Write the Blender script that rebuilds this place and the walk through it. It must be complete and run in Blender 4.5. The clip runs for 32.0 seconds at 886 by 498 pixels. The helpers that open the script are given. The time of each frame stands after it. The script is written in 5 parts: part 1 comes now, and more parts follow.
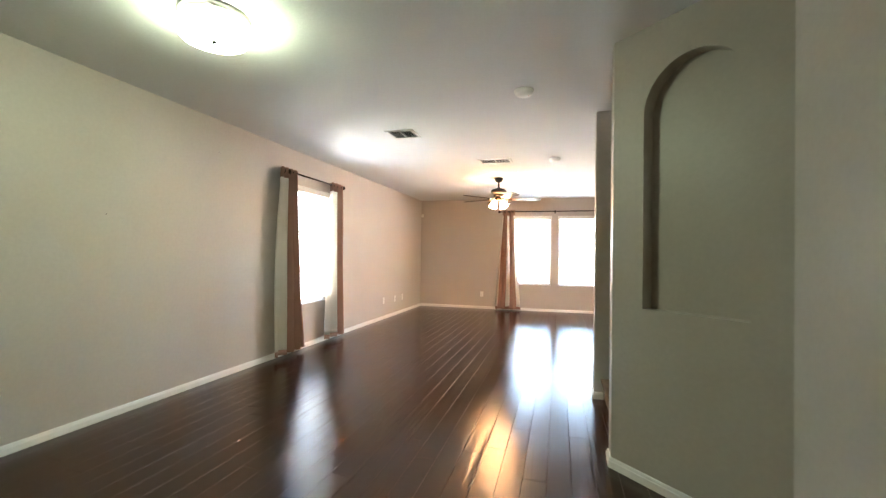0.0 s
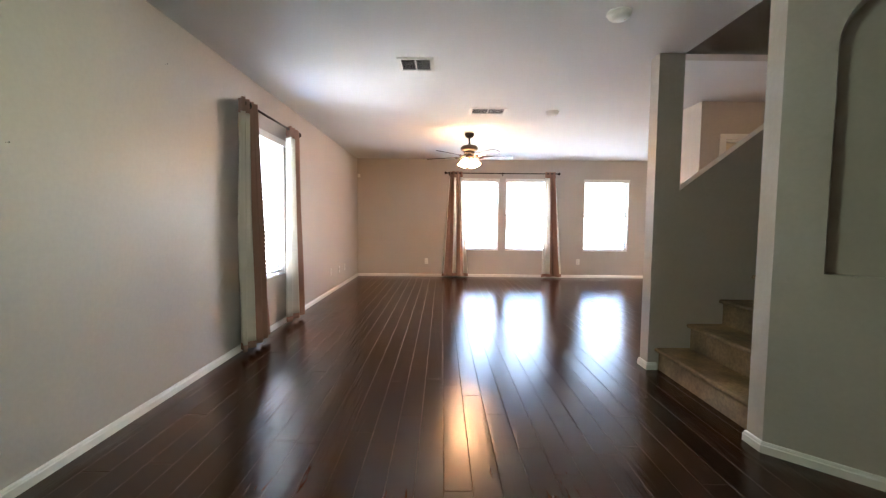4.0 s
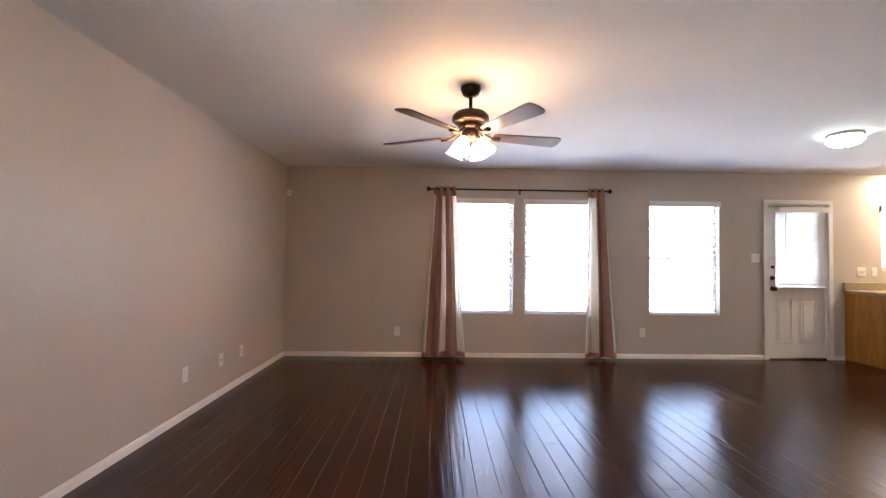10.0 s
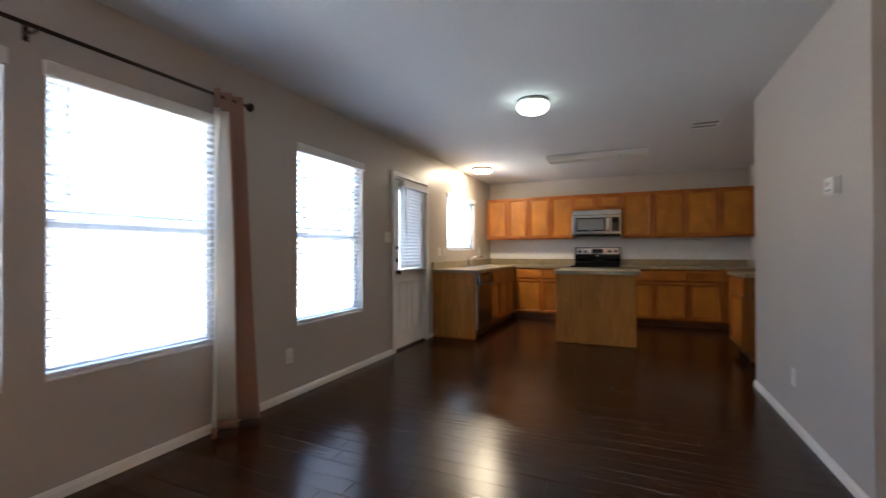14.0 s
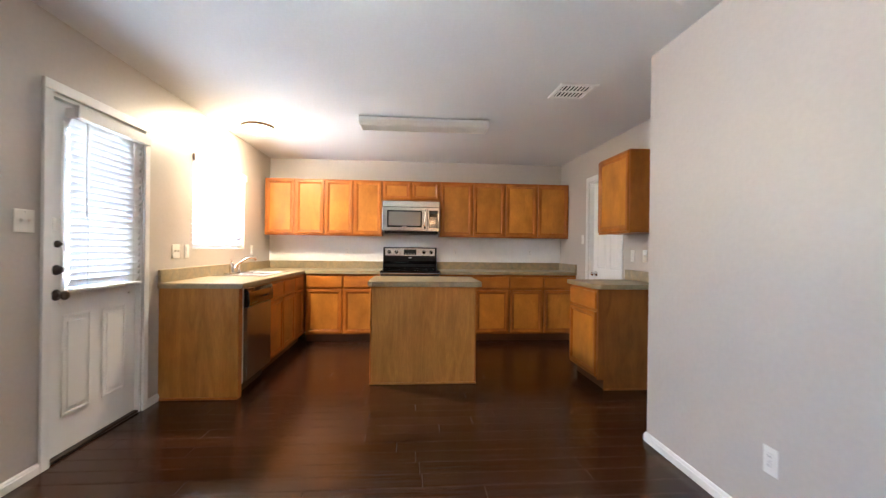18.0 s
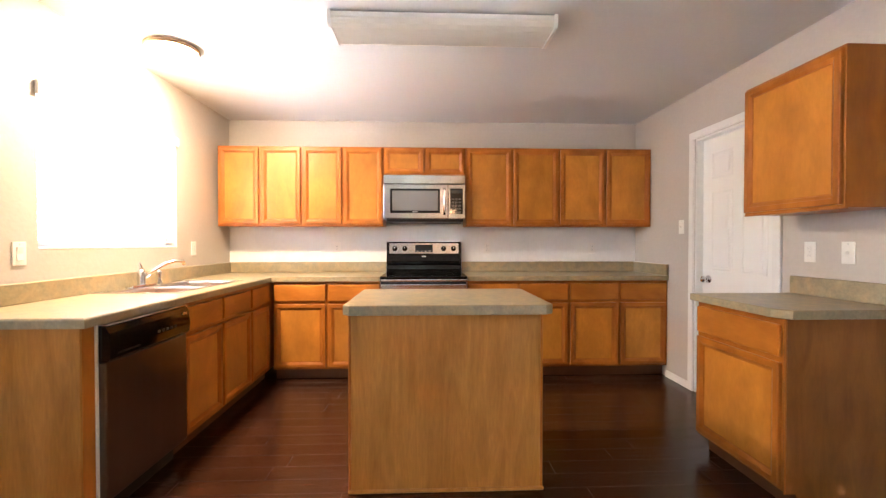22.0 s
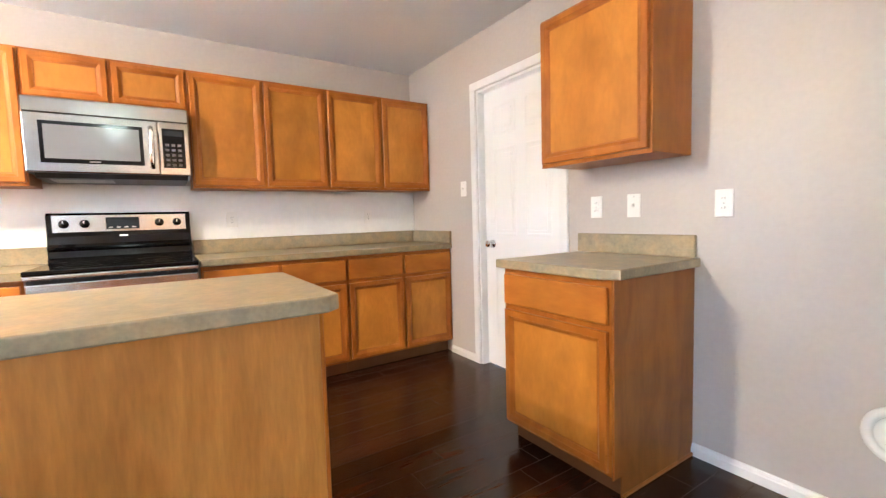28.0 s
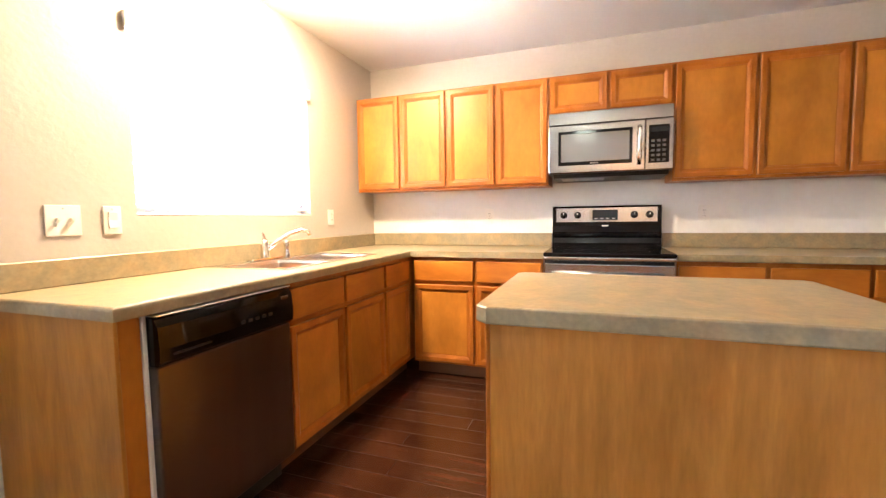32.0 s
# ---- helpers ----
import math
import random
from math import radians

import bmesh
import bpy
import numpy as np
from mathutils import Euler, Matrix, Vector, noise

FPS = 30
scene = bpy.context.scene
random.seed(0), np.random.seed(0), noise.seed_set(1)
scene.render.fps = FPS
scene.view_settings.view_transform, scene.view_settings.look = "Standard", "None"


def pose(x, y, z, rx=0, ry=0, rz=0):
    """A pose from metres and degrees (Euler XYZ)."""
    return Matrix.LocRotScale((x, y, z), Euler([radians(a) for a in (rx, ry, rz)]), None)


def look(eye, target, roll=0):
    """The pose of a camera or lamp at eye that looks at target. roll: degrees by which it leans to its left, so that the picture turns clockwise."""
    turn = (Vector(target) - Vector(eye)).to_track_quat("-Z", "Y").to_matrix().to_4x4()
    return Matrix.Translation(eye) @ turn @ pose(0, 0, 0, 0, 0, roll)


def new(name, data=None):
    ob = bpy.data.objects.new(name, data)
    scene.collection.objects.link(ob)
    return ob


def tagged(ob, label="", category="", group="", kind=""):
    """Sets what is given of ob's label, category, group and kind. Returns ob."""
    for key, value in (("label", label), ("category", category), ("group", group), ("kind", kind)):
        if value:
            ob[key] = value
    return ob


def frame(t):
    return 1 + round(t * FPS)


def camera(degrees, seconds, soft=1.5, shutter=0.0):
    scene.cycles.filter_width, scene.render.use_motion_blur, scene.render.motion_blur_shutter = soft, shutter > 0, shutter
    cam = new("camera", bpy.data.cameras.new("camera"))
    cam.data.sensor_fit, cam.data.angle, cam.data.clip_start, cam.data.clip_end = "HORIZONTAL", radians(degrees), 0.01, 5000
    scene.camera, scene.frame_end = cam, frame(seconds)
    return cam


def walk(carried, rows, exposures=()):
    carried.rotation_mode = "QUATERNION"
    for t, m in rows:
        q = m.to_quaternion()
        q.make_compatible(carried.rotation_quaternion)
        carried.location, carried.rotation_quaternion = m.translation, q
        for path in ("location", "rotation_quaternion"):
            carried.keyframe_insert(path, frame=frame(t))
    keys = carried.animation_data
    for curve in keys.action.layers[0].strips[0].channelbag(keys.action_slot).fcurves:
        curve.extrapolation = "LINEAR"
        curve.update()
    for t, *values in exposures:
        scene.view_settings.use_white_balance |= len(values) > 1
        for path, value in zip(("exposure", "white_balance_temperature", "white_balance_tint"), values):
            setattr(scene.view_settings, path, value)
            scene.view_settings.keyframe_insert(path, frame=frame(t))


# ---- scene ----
cam = camera(92.1, 32.0, soft=1.3, shutter=0.5)
PATH = [
    (0, (0.022, 0.144, 1.205), (-0.503, 2.074, 1.229), 0.8),
    (0.5, (-0.178, 0.357, 1.192), (-0.689, 2.289, 1.28), 0.2),
    (1, (-0.411, 0.538, 1.199), (-1.116, 2.406, 1.315), -0.2),
    (1.5, (-0.646, 0.664, 1.188), (-1.353, 2.532, 1.286), -0.5),
    (2, (-0.901, 0.695, 1.192), (-1.403, 2.628, 1.281), 0.2),
    (2.5, (-1.122, 0.703, 1.172), (-1.418, 2.681, 1.195), 0.2),
    (3, (-1.27, 0.761, 1.14), (-1.434, 2.754, 1.087), -0.1),
    (3.5, (-1.317, 0.675, 1.149), (-1.363, 2.67, 1.02), 0.7),
    (5.5, (-1.311, 0.747, 1.158), (-1.248, 2.744, 1.071), 0.6),
    (6, (-1.346, 0.885, 1.195), (-1.261, 2.883, 1.253), 2.6),
    (6.5, (-1.38, 1.161, 1.213), (-1.145, 3.146, 1.276), -0.2),
    (7, (-1.367, 1.551, 1.216), (-1.17, 3.541, 1.246), 0.3),
    (7.5, (-1.341, 1.958, 1.238), (-1.246, 3.954, 1.319), 1.3),
    (8, (-1.336, 2.388, 1.251), (-1.208, 4.377, 1.415), 0.1),
    (8.5, (-1.281, 2.842, 1.262), (-1.22, 4.834, 1.424), -0.2),
    (9, (-1.285, 3.256, 1.238), (-1.239, 5.252, 1.35), 0.8),
    (9.5, (-1.234, 3.659, 1.231), (-1.078, 5.652, 1.263), -0.4),
    (10, (-1.161, 4.081, 1.243), (-1.124, 6.08, 1.295), 0.7),
    (10.5, (-1.142, 4.508, 1.246), (-1.078, 6.506, 1.298), 0.2),
    (11, (-1.129, 4.938, 1.22), (-1.035, 6.935, 1.271), 0.1),
    (11.5, (-1.15, 5.361, 1.207), (-1.076, 7.359, 1.264), 1.1),
    (12, (-1.187, 5.791, 1.221), (-0.876, 7.766, 1.29), 0.5),
    (12.5, (-1.176, 6.213, 1.191), (-0.499, 8.091, 1.301), -0.2),
    (13, (-1.179, 6.583, 1.157), (-0.026, 8.214, 1.253), 0.3),
    (13.5, (-1.134, 6.904, 1.158), (0.456, 8.116, 1.204), -0.1),
    (14, (-1.065, 7.12, 1.16), (0.766, 7.925, 1.171), -0.2),
    (14.5, (-1.058, 7.263, 1.166), (0.882, 7.745, 1.093), 0.5),
    (15, (-1.038, 7.397, 1.164), (0.942, 7.663, 1.074), -0.0),
    (15.5, (-0.92, 7.484, 1.161), (1.069, 7.659, 1.056), 0.3),
    (17.5, (0.319, 7.665, 1.171), (2.316, 7.551, 1.176), -0.1),
    (18, (0.736, 7.675, 1.205), (2.729, 7.513, 1.204), 0.7),
    (18.5, (1.141, 7.641, 1.189), (3.137, 7.52, 1.203), 1.1),
    (19, (1.528, 7.654, 1.181), (3.526, 7.586, 1.218), 1.1),
    (19.5, (1.838, 7.663, 1.181), (3.833, 7.534, 1.189), 0.8),
    (20, (2.127, 7.638, 1.166), (4.125, 7.534, 1.136), -0.1),
    (20.5, (2.309, 7.627, 1.173), (4.305, 7.508, 1.124), -1.0),
    (21, (2.453, 7.669, 1.185), (4.448, 7.546, 1.105), 0.9),
    (21.5, (2.487, 7.673, 1.199), (4.48, 7.521, 1.122), 1.6),
    (22, (2.474, 7.63, 1.21), (4.472, 7.55, 1.181), 0.0),
    (22.5, (2.467, 7.572, 1.216), (4.467, 7.55, 1.208), -0.1),
    (23, (2.461, 7.539, 1.207), (4.46, 7.577, 1.191), -0.2),
    (23.5, (2.464, 7.518, 1.201), (4.461, 7.487, 1.092), -0.2),
    (24, (2.484, 7.517, 1.189), (4.452, 7.196, 1.033), 0.0),
    (24.5, (2.514, 7.542, 1.19), (4.418, 6.951, 1.027), -0.7),
    (25, (2.562, 7.583, 1.183), (4.434, 6.887, 1.068), -0.7),
    (25.5, (2.711, 7.573, 1.172), (4.538, 6.762, 1.116), -1.3),
    (26, (2.917, 7.527, 1.157), (4.65, 6.527, 1.144), -1.7),
    (26.5, (3.069, 7.539, 1.133), (4.681, 6.358, 1.046), -1.2),
    (28.5, (3.346, 7.41, 1.123), (5.085, 6.441, 0.927), -2.0),
    (29, (3.363, 7.437, 1.136), (5.233, 6.751, 0.957), -1.9),
    (29.5, (3.391, 7.467, 1.139), (5.336, 7.041, 0.956), -2.0),
    (30, (3.404, 7.534, 1.14), (5.39, 7.351, 0.987), -1.3),
    (30.5, (3.414, 7.61, 1.145), (5.408, 7.667, 0.999), -1.1),
    (31, (3.417, 7.664, 1.147), (5.384, 7.994, 1.005), -1.4),
    (31.5, (3.414, 7.702, 1.148), (5.33, 8.256, 1.003), -1.4),
    (32, (3.41, 7.726, 1.148), (5.29, 8.391, 1.002), -0.8),
]
EXPOSURES = [
    (0.0, 6.4, 6310, 4), (1.5, 6.3, 6160, 6), (3.0, 5.94, 5990, 9), (7.0, 5.88, 5890, 9), (8.0, 5.52, 5870, 9),
    (9.0, 5.25, 5890, 11), (10.0, 5.2, 5970, 14), (11.0, 5.25, 5920, 14), (12.0, 5.1, 5970, 11), (13.0, 4.77, 5820, 7),
    (14.0, 4.12, 5570, 6), (15.0, 4.42, 5720, 8), (15.5, 4.7, 5720, 8), (18.0, 5.45, 5620, 6), (19.5, 5.55, 5820, 11),
    (21.0, 5.85, 5920, 11), (23.0, 5.85, 5970, 11), (25.0, 6.3, 5650, 7), (26.5, 6.38, 5570, 6), (29.0, 6.3, 5630, 8),
    (31.0, 6.3, 6070, 9), (32.0, 6.05, 6180, 11),
]
walk(cam, [(t, look(eye, target, roll)) for t, eye, target, roll in PATH], EXPOSURES)
SKY = 0.15
# ---- light ----
world = bpy.data.worlds.new("sky")
scene.world = world
world.use_nodes = True
wn = world.node_tree
sky = wn.nodes.new("ShaderNodeTexSky")
sky.sky_type = "NISHITA"
sky.sun_disc = False
sky.sun_elevation = radians(72)
sky.sun_rotation = radians(174)
sky.dust_density = 3.0
wn.links.new(sky.outputs[0], wn.nodes["Background"].inputs[0])
wn.nodes["Background"].inputs[1].default_value = SKY
sun = new("sun", bpy.data.lights.new("sun", "SUN"))
sun.data.energy, sun.data.angle, sun.data.color = 4.5, radians(12), (1.0, 0.95, 0.88)
sun.matrix_world = look((0, 0, 20), (-0.6, 5.82, 2.0))


# ---- materials ----
def mat(name, colour, rough=0.5, metal=0.0, var=0.06, scale=3.0, bump=0.0, bscale=120.0, stretch=(1, 1, 1), spec=0.5, fine=0.0, fscale=60.0, coat=0.0, random=0.0):
    """Principled paint with two scales of colour variation and a noise bump."""
    m = bpy.data.materials.new(name)
    m.use_nodes = True
    nt = m.node_tree
    N, L = nt.nodes, nt.links
    b = N["Principled BSDF"]
    b.inputs["Roughness"].default_value, b.inputs["Metallic"].default_value = rough, metal
    b.inputs["Specular IOR Level"].default_value = spec
    b.inputs["Coat Weight"].default_value = coat
    co = N.new("ShaderNodeTexCoord")
    mp = N.new("ShaderNodeMapping")
    mp.inputs["Scale"].default_value = stretch
    L.new(co.outputs["Object"], mp.inputs[0])
    big = N.new("ShaderNodeTexNoise")
    big.inputs["Scale"].default_value, big.inputs["Detail"].default_value = scale, 4
    L.new(mp.outputs[0], big.inputs["Vector"])
    ramp = N.new("ShaderNodeMapRange")
    ramp.inputs[1].default_value, ramp.inputs[2].default_value = 0.3, 0.7
    ramp.inputs[3].default_value, ramp.inputs[4].default_value = 1 - var, 1 + var
    L.new(big.outputs[0], ramp.inputs[0])
    value = ramp.outputs[0]
    if fine:
        sm = N.new("ShaderNodeTexNoise")
        sm.inputs["Scale"].default_value, sm.inputs["Detail"].default_value = fscale, 3
        L.new(mp.outputs[0], sm.inputs["Vector"])
        r2 = N.new("ShaderNodeMapRange")
        r2.inputs[1].default_value, r2.inputs[2].default_value = 0.3, 0.7
        r2.inputs[3].default_value, r2.inputs[4].default_value = 1 - fine, 1 + fine
        L.new(sm.outputs[0], r2.inputs[0])
        mu = N.new("ShaderNodeMath")
        mu.operation = "MULTIPLY"
        L.new(value, mu.inputs[0]), L.new(r2.outputs[0], mu.inputs[1])
        value = mu.outputs[0]
    if random:
        oi = N.new("ShaderNodeObjectInfo")
        r3 = N.new("ShaderNodeMapRange")
        r3.inputs[3].default_value, r3.inputs[4].default_value = 1 - random, 1 + random
        L.new(oi.outputs["Random"], r3.inputs[0])
        mu = N.new("ShaderNodeMath")
        mu.operation = "MULTIPLY"
        L.new(value, mu.inputs[0]), L.new(r3.outputs[0], mu.inputs[1])
        value = mu.outputs[0]
    sc = N.new("ShaderNodeVectorMath")
    sc.operation = "SCALE"
    sc.inputs[0].default_value = colour
    L.new(value, sc.inputs["Scale"])
    L.new(sc.outputs[0], b.inputs["Base Color"])
    if bump:
        bn = N.new("ShaderNodeTexNoise")
        bn.inputs["Scale"].default_value, bn.inputs["Detail"].default_value = bscale, 3
        L.new(mp.outputs[0], bn.inputs["Vector"])
        bp = N.new("ShaderNodeBump")
        bp.inputs["Strength"].default_value, bp.inputs["Distance"].default_value = bump, 0.004
        L.new(bn.outputs[0], bp.inputs["Height"])
        L.new(bp.outputs[0], b.inputs["Normal"])
    return m


def wood(name, dark, light, rough=0.35, along="z", scale=1.0, ring=9.0, coat=0.0, blotch=0.25, rnd=0.1, pull=0.08, pore=0.14, twist=1.2, spec=0.5):
    """Stained wood: long grain, blotchy stain, fine pores."""
    m = bpy.data.materials.new(name)
    m.use_nodes = True
    nt = m.node_tree
    N, L = nt.nodes, nt.links
    b = N["Principled BSDF"]
    b.inputs["Roughness"].default_value = rough
    b.inputs["Specular IOR Level"].default_value = spec
    b.inputs["Coat Weight"].default_value = coat
    b.inputs["Coat Roughness"].default_value = 0.25
    co = N.new("ShaderNodeTexCoord")
    oi = N.new("ShaderNodeObjectInfo")
    shift = N.new("ShaderNodeVectorMath")
    shift.operation = "SCALE"
    shift.inputs[0].default_value = (7.0, 13.0, 5.0)
    L.new(oi.outputs["Random"], shift.inputs["Scale"])
    add = N.new("ShaderNodeVectorMath")
    L.new(co.outputs["Object"], add.inputs[0]), L.new(shift.outputs[0], add.inputs[1])
    mp = N.new("ShaderNodeMapping")
    k = {"x": (pull, 1, 1), "y": (1, pull, 1), "z": (1, 1, pull)}[along]
    mp.inputs["Scale"].default_value = [v * scale for v in k]
    L.new(add.outputs[0], mp.inputs[0])
    grain = N.new("ShaderNodeTexNoise")
    grain.inputs["Scale"].default_value, grain.inputs["Detail"].default_value, grain.inputs["Distortion"].default_value = ring, 6, twist
    L.new(mp.outputs[0], grain.inputs["Vector"])
    pores = N.new("ShaderNodeTexNoise")
    pores.inputs["Scale"].default_value, pores.inputs["Detail"].default_value = ring * 12, 3
    L.new(mp.outputs[0], pores.inputs["Vector"])
    blot = N.new("ShaderNodeTexNoise")
    blot.inputs["Scale"].default_value, blot.inputs["Detail"].default_value = 3.2, 3
    L.new(add.outputs[0], blot.inputs["Vector"])
    mix = N.new("ShaderNodeMix")
    mix.data_type = "RGBA"
    mix.inputs[6].default_value, mix.inputs[7].default_value = (*dark, 1), (*light, 1)
    rg = N.new("ShaderNodeMapRange")
    rg.inputs[1].default_value, rg.inputs[2].default_value = 0.32, 0.66
    L.new(grain.outputs[0], rg.inputs[0])
    L.new(rg.outputs[0], mix.inputs[0])
    factors = []
    for src, amp in ((pores.outputs[0], pore), (blot.outputs[0], blotch), (oi.outputs["Random"], rnd)):
        r = N.new("ShaderNodeMapRange")
        lo, hi = (0.0, 1.0) if src == oi.outputs["Random"] else (0.3, 0.7)
        r.inputs[1].default_value, r.inputs[2].default_value = lo, hi
        r.inputs[3].default_value, r.inputs[4].default_value = 1 - amp, 1 + amp
        L.new(src, r.inputs[0])
        factors.append(r.outputs[0])
    out = mix.outputs[2]
    for f in factors:
        sc = N.new("ShaderNodeVectorMath")
        sc.operation = "SCALE"
        L.new(out, sc.inputs[0]), L.new(f, sc.inputs["Scale"])
        out = sc.outputs[0]
    L.new(out, b.inputs["Base Color"])
    bp = N.new("ShaderNodeBump")
    bp.inputs["Strength"].default_value, bp.inputs["Distance"].default_value = 0.12, 0.001
    L.new(pores.outputs[0], bp.inputs["Height"])
    L.new(bp.outputs[0], b.inputs["Normal"])
    return m


def floor_material():
    """Dark hand-scraped planks: long grain, shallow grooves left by the scraper, a satin lacquer over them."""
    m = wood("dark_plank", (0.022, 0.0072, 0.0042), (0.047, 0.0165, 0.0085), rough=0.5, along="y", ring=14.0, blotch=0.25, rnd=0.22)
    nt = m.node_tree
    N, L = nt.nodes, nt.links
    b = N["Principled BSDF"]
    b.inputs["Specular IOR Level"].default_value = 0.0
    co = N.new("ShaderNodeNewGeometry")

    def noise(stretch, scale, detail, twist):
        mp = N.new("ShaderNodeMapping")
        mp.inputs["Scale"].default_value, mp.inputs["Location"].default_value = stretch, (0.31, 0.17, 0.373)
        L.new(co.outputs["Position"], mp.inputs[0])
        n = N.new("ShaderNodeTexNoise")
        n.inputs["Scale"].default_value, n.inputs["Detail"].default_value, n.inputs["Distortion"].default_value = scale, detail, twist
        L.new(mp.outputs[0], n.inputs["Vector"])
        return n.outputs[0]

    def spread(source, a, c, lo, hi):
        r = N.new("ShaderNodeMapRange")
        r.inputs[1].default_value, r.inputs[2].default_value, r.inputs[3].default_value, r.inputs[4].default_value = a, c, lo, hi
        L.new(source, r.inputs[0])
        return r.outputs[0]

    groove = noise((1, 0.05, 1), 34.0, 1.0, 0.6)
    bp = N.new("ShaderNodeBump")
    bp.inputs["Distance"].default_value = 0.0034
    L.new(spread(noise((1, 0.14, 1), 6.0, 1.0, 0.0), 0.4, 0.62, 0.12, 0.7), bp.inputs["Strength"])
    L.new(groove, bp.inputs["Height"])
    gl = N.new("ShaderNodeBsdfGlossy")
    gl.distribution = "BECKMANN"
    L.new(spread(noise((1, 0.5, 1), 2.2, 3.0, 0.0), 0.3, 0.7, 0.21, 0.27), gl.inputs["Roughness"])
    L.new(bp.outputs[0], gl.inputs["Normal"])
    fr = N.new("ShaderNodeFresnel")
    fr.inputs["IOR"].default_value = 1.57
    mix = N.new("ShaderNodeMixShader")
    L.new(fr.outputs[0], mix.inputs[0])
    L.new(b.outputs[0], mix.inputs[1]), L.new(gl.outputs[0], mix.inputs[2])
    L.new(mix.outputs[0], N["Material Output"].inputs[0])
    return m


def laminate():
    """Mottled worktop laminate: olive, tan and slate clouds with fine specks."""
    m = mat("mottled_laminate", (0.325, 0.256, 0.158), 0.34, var=0.07, scale=26, fine=0.10, fscale=75)
    nt = m.node_tree
    N, L = nt.nodes, nt.links
    b = N["Principled BSDF"]
    was = b.inputs["Base Color"].links[0].from_socket
    co = N.new("ShaderNodeTexCoord")
    n = N.new("ShaderNodeTexNoise")
    n.inputs["Scale"].default_value, n.inputs["Detail"].default_value, n.inputs["Distortion"].default_value = 11.0, 5, 0.6
    L.new(co.outputs["Object"], n.inputs["Vector"])
    ramp = N.new("ShaderNodeValToRGB")
    ramp.color_ramp.elements[0].position, ramp.color_ramp.elements[0].color = 0.36, (0.84, 0.90, 0.92, 1)
    ramp.color_ramp.elements[1].position, ramp.color_ramp.elements[1].color = 0.64, (1.15, 1.07, 0.95, 1)
    e = ramp.color_ramp.elements.new(0.5)
    e.color = (0.97, 0.99, 0.96, 1)
    L.new(n.outputs[0], ramp.inputs[0])
    mul = N.new("ShaderNodeVectorMath")
    mul.operation = "MULTIPLY"
    L.new(was, mul.inputs[0]), L.new(ramp.outputs[0], mul.inputs[1])
    L.new(mul.outputs[0], b.inputs["Base Color"])
    return m


def glow(name, colour, strength):
    m = bpy.data.materials.new(name)
    m.use_nodes = True
    b = m.node_tree.nodes["Principled BSDF"]
    b.inputs["Base Color"].default_value = (*colour, 1)
    b.inputs["Roughness"].default_value = 0.3
    b.inputs["Emission Color"].default_value = (*colour, 1)
    b.inputs["Emission Strength"].default_value = strength
    return m


def translucent(name, colour, share, rough=0.6):
    m = bpy.data.materials.new(name)
    m.use_nodes = True
    nt = m.node_tree
    b = nt.nodes["Principled BSDF"]
    b.inputs["Base Color"].default_value = (*colour, 1)
    b.inputs["Roughness"].default_value = rough
    t = nt.nodes.new("ShaderNodeBsdfTranslucent")
    t.inputs[0].default_value = (*colour, 1)
    mix = nt.nodes.new("ShaderNodeMixShader")
    mix.inputs[0].default_value = share
    nt.links.new(b.outputs[0], mix.inputs[1]), nt.links.new(t.outputs[0], mix.inputs[2])
    nt.links.new(mix.outputs[0], nt.nodes["Material Output"].inputs[0])
    return m


def glass(name, colour=(1, 1, 1), rough=0.0):
    m = bpy.data.materials.new(name)
    m.use_nodes = True
    b = m.node_tree.nodes["Principled BSDF"]
    b.inputs["Base Color"].default_value = (*colour, 1)
    b.inputs["Roughness"].default_value = rough
    b.inputs["Transmission Weight"].default_value = 1.0
    b.inputs["IOR"].default_value = 1.45
    return m


def pane_glass():
    """Window glass: clear, with a faint mirror."""
    m = bpy.data.materials.new("window_glass")
    m.use_nodes = True
    nt = m.node_tree
    tr = nt.nodes.new("ShaderNodeBsdfTransparent")
    gl = nt.nodes.new("ShaderNodeBsdfGlossy")
    gl.inputs["Roughness"].default_value = 0.02
    mix = nt.nodes.new("ShaderNodeMixShader")
    mix.inputs[0].default_value = 0.06
    nt.links.new(tr.outputs[0], mix.inputs[1]), nt.links.new(gl.outputs[0], mix.inputs[2])
    nt.links.new(mix.outputs[0], nt.nodes["Material Output"].inputs[0])
    return m


WALL = mat("wall_paint", (0.505, 0.457, 0.410), 0.40, var=0.03, scale=1.2, bump=0.3, bscale=38, fine=0.025, fscale=40)
CEIL = mat("ceiling_paint", (0.71, 0.707, 0.70), 0.8, var=0.02, scale=0.8, bump=0.4, bscale=60, fine=0.02, fscale=50)
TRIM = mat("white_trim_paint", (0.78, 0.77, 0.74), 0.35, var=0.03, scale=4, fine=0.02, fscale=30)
DOORW = mat("white_door_paint", (0.80, 0.79, 0.76), 0.38, var=0.02, scale=3, bump=0.08, bscale=90, stretch=(1, 1, 0.15))
CREAM = mat("cream_door_paint", (0.72, 0.62, 0.46), 0.4, var=0.03)
FLOOR = floor_material()
# Paler tone for the plank bevels, painting the glint along the seams.
GLINT = mat("plank_edge_glint", (0.036, 0.018, 0.012), 0.5, var=0.35, scale=5, fine=0.25, fscale=30)
GROUT = mat("plank_gap", (0.006, 0.004, 0.003), 0.8)
CAB = wood("honey_maple_frame", (0.325, 0.096, 0.0103), (0.415, 0.137, 0.0155), rough=0.36, along="z", ring=6.0, coat=0.04, spec=0.3, blotch=0.2, rnd=0.09, pull=0.3, pore=0.05)
